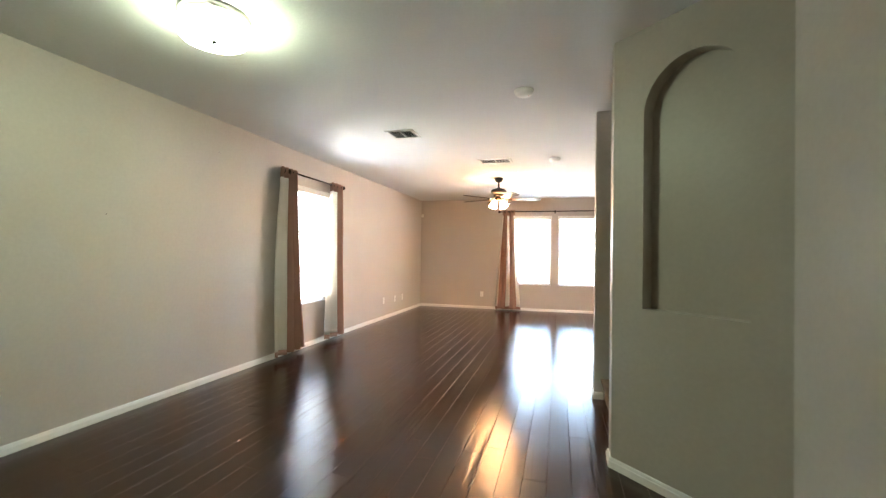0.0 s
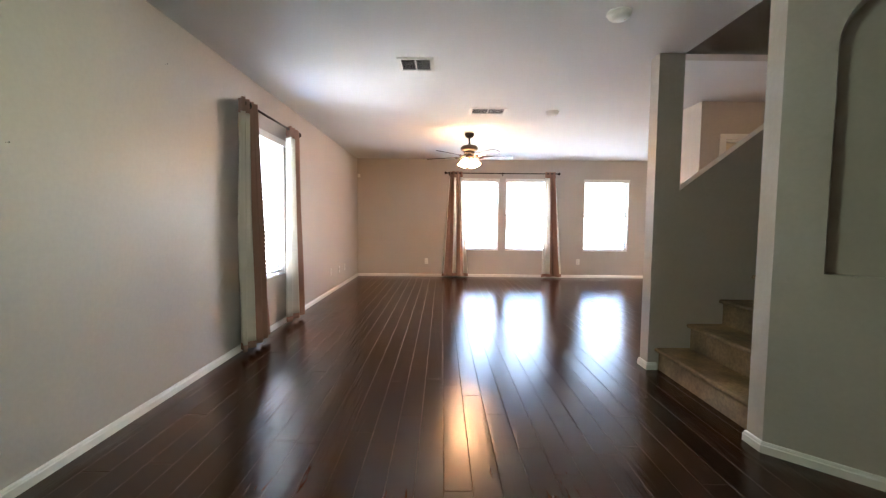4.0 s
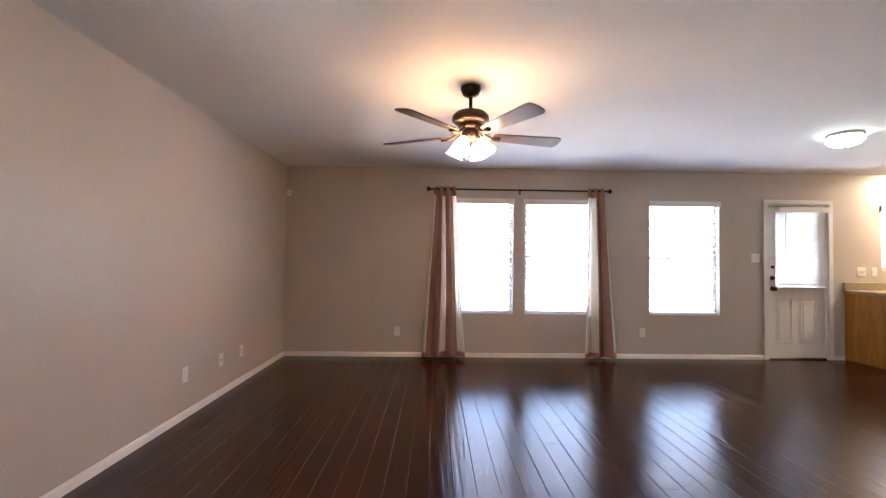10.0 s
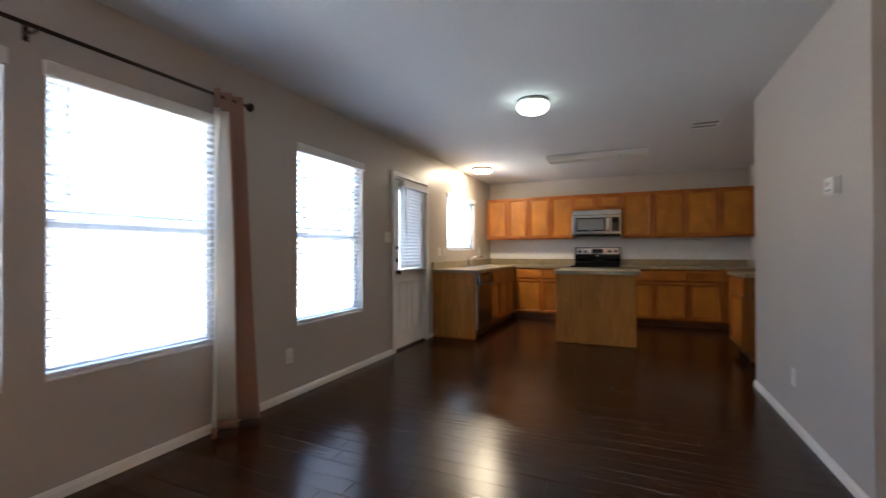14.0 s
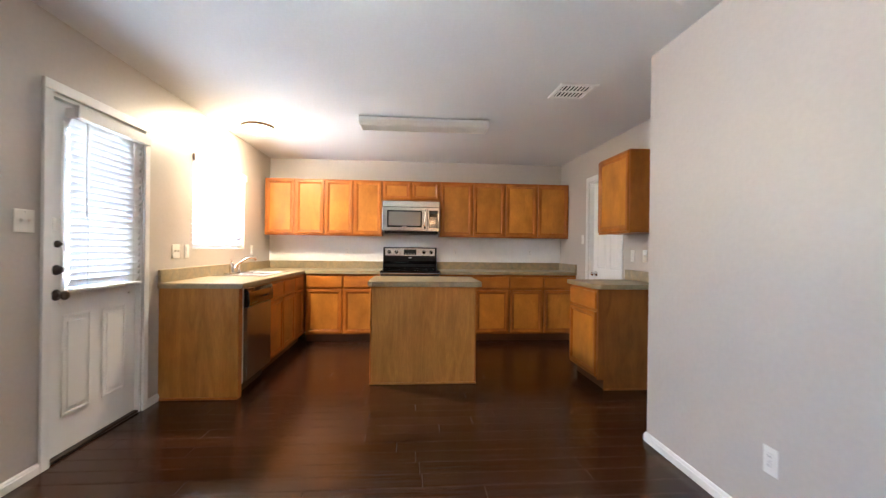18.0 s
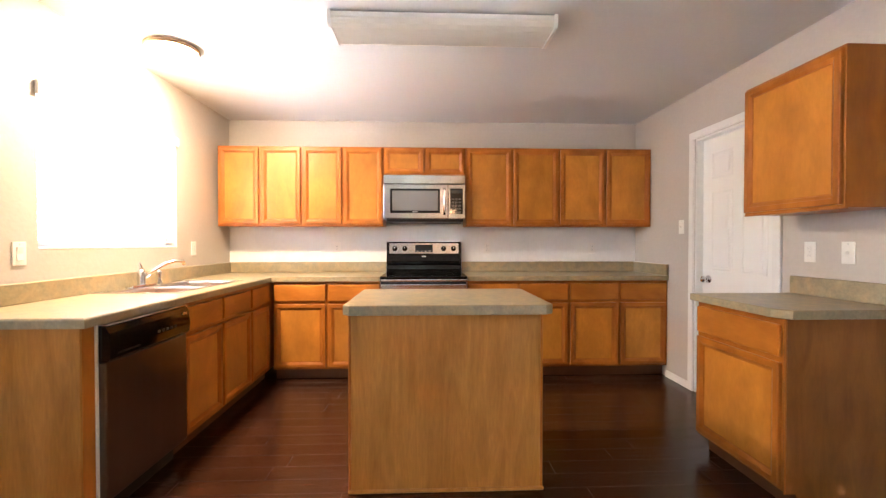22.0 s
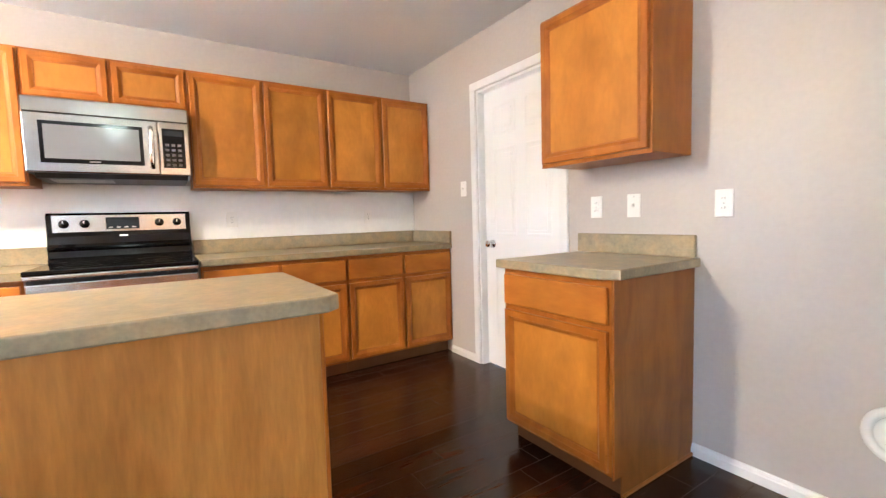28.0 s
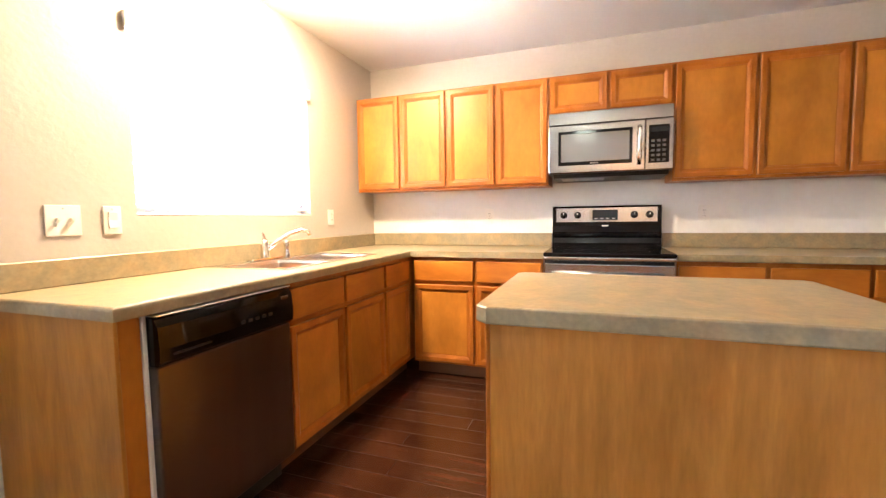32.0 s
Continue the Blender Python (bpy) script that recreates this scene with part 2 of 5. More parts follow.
CABH = wood("honey_maple_cross", (0.36, 0.114, 0.012), (0.45, 0.158, 0.0185), rough=0.36, along="x", ring=6.0, coat=0.04, spec=0.3, blotch=0.22, rnd=0.08, pull=0.3, pore=0.05)
CABP = wood("honey_maple_panel", (0.405, 0.149, 0.0168), (0.52, 0.204, 0.0275), rough=0.36, along="z", ring=4.5, coat=0.04, spec=0.3, blotch=0.17, rnd=0.08, pull=0.42, pore=0.05)
VENEER = wood("oak_veneer_panel", (0.345, 0.138, 0.023), (0.485, 0.212, 0.039), rough=0.40, along="z", ring=9.0, blotch=0.12, rnd=0.04, pull=0.15, pore=0.08, twist=1.5, spec=0.35)
# Veneer in a darker tone: the pantry-side end panel's shade is in its colour.
ENDV = wood("shaded_end_veneer", (0.215, 0.071, 0.0125), (0.31, 0.110, 0.021), spec=0.3, rough=0.42, along="z", ring=9.0, blotch=0.2, rnd=0.04, pull=0.25, pore=0.05)
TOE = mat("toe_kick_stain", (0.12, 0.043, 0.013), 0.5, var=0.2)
LAM = laminate()
STEEL = mat("brushed_steel", (0.40, 0.388, 0.37), 0.22, metal=1.0, var=0.04, scale=6, bump=0.06, bscale=160, stretch=(0.05, 0.05, 3))
STEELD = mat("dark_brushed_steel", (0.185, 0.162, 0.148), 0.28, metal=1.0, var=0.05, scale=5, bump=0.06, bscale=160, stretch=(3, 3, 0.05))
BRASS = mat("tan_metal_rim", (0.42, 0.29, 0.17), 0.42, metal=0.4, var=0.1, scale=12)
SINKS = mat("sink_steel", (0.72, 0.71, 0.70), 0.24, metal=1.0, var=0.04, scale=6)
BOWL = mat("satin_bowl_steel", (0.40, 0.395, 0.39), 0.36, metal=0.9, var=0.05, scale=7)
CHROME = mat("chrome", (0.8, 0.8, 0.8), 0.12, metal=1.0, var=0.02)
BLACK = mat("black_gloss", (0.005, 0.005, 0.006), 0.07, var=0.1, spec=0.35)
BLACKM = mat("black_matt", (0.015, 0.014, 0.014), 0.45, var=0.15)
BRONZE = mat("oil_rubbed_bronze", (0.03, 0.018, 0.013), 0.38, metal=0.5, var=0.2, scale=20)
PLASTIC = mat("white_plastic", (0.80, 0.78, 0.73), 0.35, var=0.02)
GREYP = mat("grey_plastic", (0.3, 0.3, 0.3), 0.4)
VENTW = mat("white_vent_paint", (0.72, 0.71, 0.68), 0.4, var=0.03)
DARKIN = mat("duct_shade", (0.01, 0.01, 0.011), 0.8)
TAUPE = mat("taupe_curtain_cloth", (0.34, 0.205, 0.155), 0.85, var=0.08, scale=4, bump=0.25, bscale=300, stretch=(1, 1, 0.3))
CREAMC = translucent("cream_curtain_cloth", (0.84, 0.82, 0.77), 0.5, 0.9)
SLAT = translucent("white_blind_slat", (0.86, 0.86, 0.86), 0.42, 0.5)
SLATD = translucent("white_door_blind_slat", (0.84, 0.84, 0.84), 0.12, 0.5)
GLASS = pane_glass()
BULB = glow("fan_bulb_glass", (1.0, 0.57, 0.27), 2.4)
DOME = glow("dome_light_glass", (0.93, 1.0, 0.82), 0.48)
DOMEK = glow("kitchen_dome_glass", (1.0, 0.75, 0.465), 10.3)
HALLG = glow("hall_dome_glass", (1.0, 0.62, 0.32), 0.13)
DRUM = glow("drum_light_glass", (0.90, 1.0, 0.70), 0.66)
DIFF = translucent("ribbed_diffuser", (0.80, 0.76, 0.68), 0.2, 0.4)
CARPET = mat("tan_stair_board", (0.215, 0.142, 0.07), 0.75, var=0.42, scale=4.5, fine=0.2, fscale=45, bump=0.3, bscale=90)
# Assumed neutral grey ground, its tone chosen to bounce daylight up through the blinds.
BOUNCE_GROUND = mat("grey_bounce_ground", (0.33, 0.33, 0.315), 0.9, var=0.3, scale=2, fine=0.3, fscale=30)
FENCE = wood("weathered_fence_board", (0.16, 0.13, 0.10), (0.30, 0.25, 0.2), rough=0.8, along="z", ring=10, rnd=0.2)
RED = mat("red_plastic", (0.6, 0.05, 0.02), 0.4)
ORANGE = mat("amber_screen", (0.50, 0.29, 0.09), 0.3)
BLADE = wood("dark_walnut_blade", (0.03, 0.012, 0.008), (0.06, 0.024, 0.015), rough=0.42, along="x", ring=12)
MWGLASS = mat("microwave_glass", (0.16, 0.16, 0.165), 0.14, var=0.05, spec=0.8)
KEYPRINT = mat("dim_key_print", (0.055, 0.055, 0.06), 0.3)
RINGS = mat("faint_burner_ring", (0.02, 0.02, 0.021), 0.2)
DISPLAY = mat("dark_display", (0.02, 0.025, 0.03), 0.15)


# ---- mesh tools ----
def part(name, bm, material, parent=None, label=""):
    me = bpy.data.meshes.new(name)
    bm.normal_update()
    bm.to_mesh(me)
    bm.free()
    for mm in material if isinstance(material, (list, tuple)) else [material]:
        me.materials.append(mm)
    o = new(name, me)
    if parent is not None:
        o.parent = parent
    if label:
        o["label"] = label
    return o


def empty(name, m, label, category, group="", kind=""):
    o = new(name)
    o.empty_display_size = 0.1
    o.matrix_world = m
    return tagged(o, label, category, group, kind)


def cuboid(bm, x0, y0, z0, x1, y1, z1, bevel=0.0, mi=0, seg=1):
    x0, x1, y0, y1, z0, z1 = min(x0, x1), max(x0, x1), min(y0, y1), max(y0, y1), min(z0, z1), max(z0, z1)
    vs = [bm.verts.new(c) for c in ((x0, y0, z0), (x1, y0, z0), (x1, y1, z0), (x0, y1, z0), (x0, y0, z1), (x1, y0, z1), (x1, y1, z1), (x0, y1, z1))]
    fs = [bm.faces.new([vs[i] for i in q]) for q in ((3, 2, 1, 0), (4, 5, 6, 7), (0, 1, 5, 4), (1, 2, 6, 5), (2, 3, 7, 6), (3, 0, 4, 7))]
    for f in fs:
        f.material_index = mi
    if bevel:
        es = list({e for f in fs for e in f.edges})
        r = bmesh.ops.bevel(bm, geom=es, offset=bevel, segments=seg, affect="EDGES", profile=0.5)
        for f in r["faces"]:
            f.material_index = mi
    return bm


def box(x0, y0, z0, x1, y1, z1, bevel=0.0, seg=1):
    return cuboid(bmesh.new(), x0, y0, z0, x1, y1, z1, bevel, 0, seg)


def lathe(profile, n=32, m=None, smooth=True, bm=None):
    """Turns a profile of (radius, z) round z; m places it."""
    bm = bm or bmesh.new()
    m = m or Matrix()
    rings = []
    for r, z in profile:
        if r < 1e-6:
            rings.append([bm.verts.new(m @ Vector((0, 0, z)))])
        else:
            rings.append([bm.verts.new(m @ Vector((r * math.cos(2 * math.pi * i / n), r * math.sin(2 * math.pi * i / n), z))) for i in range(n)])
    for a, b in zip(rings, rings[1:]):
        for i in range(n):
            q = [a[i % len(a)], a[(i + 1) % len(a)], b[(i + 1) % len(b)], b[i % len(b)]]
            q = list(dict.fromkeys(q))
            if len(q) > 2:
                f = bm.faces.new(q)
                f.smooth = smooth
    bmesh.ops.recalc_face_normals(bm, faces=bm.faces)
    return bm


def tube(points, r, n=12, bm=None, close=True):
    """A round bar along points; r is one radius or one for each point."""
    bm = bm or bmesh.new()
    pts = [Vector(p) for p in points]
    rings = []
    up = Vector((0, 0, 1))
    for i, p in enumerate(pts):
        d = (pts[min(i + 1, len(pts) - 1)] - pts[max(i - 1, 0)]).normalized()
        a = d.cross(up if abs(d.z) < 0.95 else Vector((1, 0, 0))).normalized()
        b = a.cross(d)
        rr = r[i] if isinstance(r, (list, tuple)) else r
        rings.append([bm.verts.new(p + rr * (math.cos(2 * math.pi * k / n) * a + math.sin(2 * math.pi * k / n) * b)) for k in range(n)])
    for a, b in zip(rings, rings[1:]):
        for k in range(n):
            f = bm.faces.new((a[k], a[(k + 1) % n], b[(k + 1) % n], b[k]))
            f.smooth = True
    if close:
        bm.faces.new(rings[0][::-1]), bm.faces.new(rings[-1])
    bmesh.ops.recalc_face_normals(bm, faces=bm.faces)
    return bm


def prism(poly, lo, hi, plane="xy", m=None, bm=None):
    """A flat outline drawn in a plane and pulled from lo to hi along the third axis."""
    bm = bm or bmesh.new()
    put = {"xy": lambda u, v, w: (u, v, w), "xz": lambda u, v, w: (u, w, v), "yz": lambda u, v, w: (w, u, v)}[plane]
    m = m or Matrix()
    a = [bm.verts.new(m @ Vector(put(u, v, lo))) for u, v in poly]
    b = [bm.verts.new(m @ Vector(put(u, v, hi))) for u, v in poly]
    fs = [bm.faces.new(a), bm.faces.new(b[::-1])]
    for i in range(len(poly)):
        j = (i + 1) % len(poly)
        fs.append(bm.faces.new((a[j], a[i], b[i], b[j])))
    bmesh.ops.recalc_face_normals(bm, faces=fs)
    return bm


def pierced(us, vs, holes, lo, hi, plane):
    """A slab over the rectangle us x vs with rectangular holes, pulled from lo to hi."""
    bm = bmesh.new()
    U = sorted({*us, *(h[0] for h in holes), *(h[1] for h in holes)})
    V = sorted({*vs, *(h[2] for h in holes), *(h[3] for h in holes)})
    U, V = [u for u in U if us[0] <= u <= us[1]], [v for v in V if vs[0] <= v <= vs[1]]
    put = {"xy": lambda u, v, w: (u, v, w), "xz": lambda u, v, w: (u, w, v), "yz": lambda u, v, w: (w, u, v)}[plane]

    def full(i, j):
        if not (0 <= i < len(U) - 1 and 0 <= j < len(V) - 1):
            return False
        cu, cv = (U[i] + U[i + 1]) / 2, (V[j] + V[j + 1]) / 2
        return not any(h[0] < cu < h[1] and h[2] < cv < h[3] for h in holes)

    grid = {(i, j, k): bm.verts.new(put(U[i], V[j], (lo, hi)[k])) for i in range(len(U)) for j in range(len(V)) for k in (0, 1)}
    for i in range(len(U) - 1):
        for j in range(len(V) - 1):
            if not full(i, j):
                continue
            for k in (0, 1):
                bm.faces.new([grid[p] for p in ((i, j, k), (i + 1, j, k), (i + 1, j + 1, k), (i, j + 1, k))])
            for di, dj, e in ((-1, 0, ((i, j), (i, j + 1))), (1, 0, ((i + 1, j), (i + 1, j + 1))), (0, -1, ((i, j), (i + 1, j))), (0, 1, ((i, j + 1), (i + 1, j + 1)))):
                if not full(i + di, j + dj):
                    bm.faces.new([grid[(*e[0], 0)], grid[(*e[1], 0)], grid[(*e[1], 1)], grid[(*e[0], 1)]])
    bmesh.ops.delete(bm, geom=[v for v in bm.verts if not v.link_faces], context="VERTS")
    bmesh.ops.recalc_face_normals(bm, faces=bm.faces)
    return bm


def structure(name, bm, material, label, category):
    return tagged(part(name, bm, material), label, category, kind="structure")


# ---- plan ----
XW, YN, XE, YK, H = -3.08, 9.6, 6.85, 5.45, 2.44
YS, XS = -1.6, 0.932
PX, PY = 0.32, 2.775            # corner where the diagonal niche wall begins
SY0, SY1 = 2.885, 3.99          # stair width
JX, BX, BY, CX = 0.515, 1.40, 6.15, 3.335
HX, HY = 2.19, 5.24
WIN_Z = (0.557, 2.045)
WINS = {"north_a": (-1.08, -0.145), "north_b": (0.005, 0.925), "north_c": (1.635, 2.56)}
DOOR = (3.195, 4.003, 0.0, 2.03)
KWIN = (4.725, 5.935, 1.175, 2.03)
WWIN = (4.50, 5.47, 0.55, 2.02)
PDOOR = (5.06, 5.855, 0.0, 2.045)
HDOOR = (1.66, 2.13, 0.0, 2.045)

structure("wall_west", pierced((YS - 0.12, YN + 0.14), (0, H), [WWIN], XW - 0.14, XW, "yz"), WALL, "greige textured wall with one curtained window", "wall")
structure("wall_north", pierced((XW, XE + 0.12), (0, H), [(*WINS[k], *WIN_Z) for k in WINS] + [DOOR, KWIN], YN, YN + 0.14, "xz"), WALL, "greige textured wall with windows and the back door", "wall")
structure("wall_east", box(XE, YK - 0.12, 0, XE + 0.12, YN, H), WALL, "greige kitchen wall behind the cabinets", "wall")
structure("wall_kitchen_south", pierced((CX, XE), (0, H), [PDOOR], YK - 0.12, YK, "xz"), WALL, "greige kitchen wall with a white door", "wall")
structure("wall_block_north", box(BX, BY - 0.12, 0, CX, BY, H), WALL, "greige wall with a thermostat", "wall")
structure("wall_block_west", box(BX, HY, 0, BX + 0.12, BY - 0.12, H), WALL, "greige wall with a triple switch", "wall")
structure("wall_block_east", box(CX - 0.12, YK - 0.12, 0, CX, BY - 0.12, H), WALL, "greige wall beside the refrigerator space", "wall")
structure("wall_hall_north", pierced((BX + 0.12, HX + 0.12), (0, H), [HDOOR], HY, HY + 0.12, "xz"), WALL, "greige hall wall with a cream door", "wall")
structure("wall_hall_east", box(HX, SY1 + 0.13, 0, HX + 0.12, HY, H), WALL, "greige end wall of the small hall", "wall")
bm = prism([(PX, 0), (3.42, 0), (3.42, 4.9), (1.51, 4.9), (1.51, 2.17), (JX, 1.41), (JX, H), (PX, H)], SY1, SY1 + 0.13, "xz")
prism([(JX, H - 0.003), (1.51, H - 0.003), (1.51, 4.9), (JX, 4.9)], SY1, SY1 + 0.13, "xz", bm=bm)
structure("wall_stair_north", bm, WALL, "greige stair wall with a sloping open top", "wall")
structure("wall_stair_south", box(PX, PY, 0, 3.42, SY0, 4.9), WALL, "greige stair wall", "wall")
structure("wall_stair_east", box(3.42, SY0 - 0.11, 0, 3.54, SY1 + 0.13, 4.9), WALL, "greige end wall of the stairwell", "wall")
structure("wall_stair_upper", box(JX - 0.12, SY0, H + 0.12, JX, SY1, 4.9), WALL, "greige upper stairwell wall", "wall")
structure("ceiling_stair", box(JX - 0.12, SY0 - 0.11, 4.9, 3.54, SY1 + 0.13, 5.0), CEIL, "pale stairwell ceiling", "ceiling")
# Diagonal wall with an arched niche.
NM = pose(PX, PY, 0, 0, 0, -45)
U0, U1, UE, Z0, RN, ND = 0.191, 0.708, 0.866, 0.926, 0.2585, 0.08
ZS = 2.22 - RN
arch = [((U0 + U1) / 2 - RN * math.cos(math.pi * i / 20), ZS + RN * math.sin(math.pi * i / 20)) for i in range(21)]
UM = (U0 + U1) / 2
bm = prism([(0, 0), (UE, 0), (UE, Z0), (0, Z0)], 0, ND, "xz", NM)
prism([(0, Z0), (U0, Z0), (U0, ZS), (0, ZS)], 0, ND, "xz", NM, bm)
prism([(U1, Z0), (UE, Z0), (UE, ZS), (U1, ZS)], 0, ND, "xz", NM, bm)
prism([(0, ZS), *arch[:11], (UM, H), (0, H)], 0, ND, "xz", NM, bm)
prism([(UM, H), *arch[10:], (UE, ZS), (UE, H)], 0, ND, "xz", NM, bm)
prism([(0, 0), (UE, 0), (UE, H), (0, H)], ND, 0.15, "xz", NM, bm)
bmesh.ops.remove_doubles(bm, verts=bm.verts, dist=1e-5)
structure("wall_niche", bm, WALL, "greige diagonal wall with an arched niche", "wall")
structure("wall_entry_east", box(XS, YS, 0, XS + 0.12, PY - UE * 0.7071, H), WALL, "greige entry wall", "wall")
structure("wall_south", box(XW, YS - 0.12, 0, XS + 0.12, YS, H), WALL, "greige entry wall", "wall")
structure("ceiling", pierced((XW - 0.14, XE + 0.12), (YS - 0.12, YN + 0.14), [(JX, 3.42, SY0 - 0.05, SY1 + 0.05)], H, H + 0.12, "xy"), CEIL, "pale textured ceiling", "ceiling")
structure("subfloor", box(XW - 0.14, YS - 0.12, -0.2, XE + 0.12, YN + 0.14, -0.008), GROUT, "dark underlay below the planks", "floor")
structure("ground", box(-300, -300, -0.5, 300, 300, -0.3), BOUNCE_GROUND, "neutral grey ground outside, toned to bounce daylight indoors", "ground")
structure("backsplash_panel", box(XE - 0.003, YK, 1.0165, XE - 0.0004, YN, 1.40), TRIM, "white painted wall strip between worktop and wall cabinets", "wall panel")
# ---- openings ----
def baseboard(name, poly_pts):
    """A moulded skirting along a run of floor points, with the room on its left side."""
    prof = [(0.0, 0.0), (0.014, 0.0), (0.014, 0.038), (0.0105, 0.043), (0.0095, 0.049), (0.006, 0.056), (0.0, 0.058)]
    bm = bmesh.new()
    P = [Vector(p) for p in poly_pts]
    nrm = []
    for a, b in zip(P, P[1:]):
        d = (b - a).normalized()
        nrm.append(Vector((-d.y, d.x)))
    rings = []
    for i, p in enumerate(P):
        n0, n1 = nrm[max(i - 1, 0)], nrm[min(i, len(nrm) - 1)]
        n = (n0 + n1).normalized()
        n = n / max(n.dot(n0), 0.3)
        rings.append([bm.verts.new((p.x + n.x * u, p.y + n.y * u, z)) for u, z in prof])
    for a, b in zip(rings, rings[1:]):
        for k in range(len(prof)):
            j = (k + 1) % len(prof)
            bm.faces.new((a[k], a[j], b[j], b[k]))
    bm.faces.new(rings[0]), bm.faces.new(rings[-1][::-1])
    bmesh.ops.recalc_face_normals(bm, faces=bm.faces)
    return structure(name, bm, TRIM, "white moulded baseboard", "baseboard")


baseboard("baseboard_1", [(3.137, YN), (XW, YN), (XW, YS), (XS, YS), (XS, PY - UE * 0.7071), (PX, PY), (PX, SY0), (0.40, SY0)])
baseboard("baseboard_2", [(0.39, SY1), (PX, SY1), (PX, SY1 + 0.13), (HX, SY1 + 0.13)])
baseboard("baseboard_3", [(1.60, HY), (BX, HY), (BX, BY), (CX, BY), (CX, YK), (4.30, YK)])
baseboard("baseboard_4", [(5.915, YK), (6.245, YK)])
baseboard("baseboard_5", [(4.21, YN), (4.063, YN)])


# Windows: local x along the wall, y outward, z up; origin at the sill's inner left corner.
def window(name, m, w, h, tilt, label, mullion=True):
    root = empty(name, m, label, "window", kind="structure")
    D = 0.10
    fr = bmesh.new()
    for a in ((0, 0, 0.045, h), (w - 0.045, 0, w, h), (0.045, 0, w - 0.045, 0.05), (0.045, h - 0.045, w - 0.045, h)):
        cuboid(fr, a[0], D - 0.02, a[1], a[2], D + 0.04, a[3], 0.004)
    part("window_frame", fr, TRIM, root)
    if mullion:
        part("meeting_rail", box(0.045, D - 0.01, h * 0.5 - 0.022, w - 0.045, D + 0.03, h * 0.5 + 0.022, 0.004), TRIM, root)
    g = part("pane", box(0.045, D + 0.008, 0.05, w - 0.045, D + 0.012, h - 0.045), GLASS, root)
    g.visible_shadow = False
    part("window_sill", box(0.001, 0.002, 0.0015, w - 0.001, D - 0.021, 0.012, 0.003), TRIM, root)
    blind(root, w, h, tilt, 0.045)
    return root


def blind(root, w, h, tilt, y, pitch=0.043, cloth=None):
    """A white slatted blind hung in an opening: head rail, slats, ladder cords, bottom rail."""
    part("head_rail", box(0.006, y - 0.03, h - 0.06, w - 0.006, y + 0.025, h - 0.003, 0.004), TRIM, root)
    part("valance", box(-0.012, y - 0.066, h - 0.066, w + 0.012, y - 0.0455, h + 0.006, 0.004), TRIM, root)
    for xx in (-0.012, w + 0.002):
        part("valance_return", box(xx, y - 0.0453, h - 0.066, xx + 0.010, y - 0.0302, h + 0.006), TRIM, root) if y < 0.03 else None
    n = int((h - 0.11) / pitch)
    sm = bmesh.new()
    hw, c = 0.025, radians(tilt)
    rows = []
    for k in range(5):
        u = -hw + 2 * hw * k / 4
        lift = 0.0025 * (1 - (u / hw) ** 2)
        p = Vector((0, u * math.cos(c) - lift * math.sin(c), u * math.sin(c) + lift * math.cos(c)))
        q = p + Vector((0, -math.sin(c), math.cos(c))) * 0.0022
        rows.append((p, q))
    x0, x1 = 0.012, w - 0.012
    lo = [[sm.verts.new((x, r[0].y, r[0].z)) for r in rows] for x in (x0, x1)]
    hi = [[sm.verts.new((x, r[1].y, r[1].z)) for r in rows] for x in (x0, x1)]
    for k in range(4):
        sm.faces.new((lo[0][k], lo[1][k], lo[1][k + 1], lo[0][k + 1]))
        sm.faces.new((hi[0][k + 1], hi[1][k + 1], hi[1][k], hi[0][k]))
    for k in (0, 4):
        sm.faces.new((lo[0][k], hi[0][k], hi[1][k], lo[1][k]))
    bmesh.ops.recalc_face_normals(sm, faces=sm.faces)
    me = bpy.data.meshes.new("slat")
    sm.to_mesh(me)
    sm.free()
    me.materials.append(cloth or SLAT)
    for i in range(n):
        o = new("slat", me)
        o.parent = root
        o.location = (0, y, h - 0.085 - i * pitch)
    zb = h - 0.085 - n * pitch
    part("bottom_rail", box(0.012, y - 0.025, zb - 0.008, w - 0.012, y + 0.025, zb + 0.01, 0.004), TRIM, root)
    for x in (0.14, w / 2, w - 0.14) if w > 0.8 else (0.12, w - 0.12):
        part("ladder_cord", tube([(x, y - 0.027, zb), (x, y - 0.027, h - 0.06)], 0.0012, 5), TRIM, root)
    part("tilt_wand", tube([(0.09, y - 0.04, h - 0.62), (0.09, y - 0.038, h - 0.07)], 0.004, 8), TRIM, root)


zh = WIN_Z[1] - WIN_Z[0]
for i, k in enumerate(WINS):
    a, b = WINS[k]
    window(f"window_{i + 1}", pose(a, YN, WIN_Z[0]), b - a, zh, (-13, -14, -16)[i], "white framed window with a white slatted blind")
window("window_4", pose(KWIN[0], YN, KWIN[2]), KWIN[1] - KWIN[0], KWIN[3] - KWIN[2], -30, "kitchen window above the sink with a white blind", mullion=False)
window("window_5", pose(XW, WWIN[0], WWIN[2], 0, 0, 90), WWIN[1] - WWIN[0], WWIN[3] - WWIN[2], -32, "white framed side window with a white slatted blind")


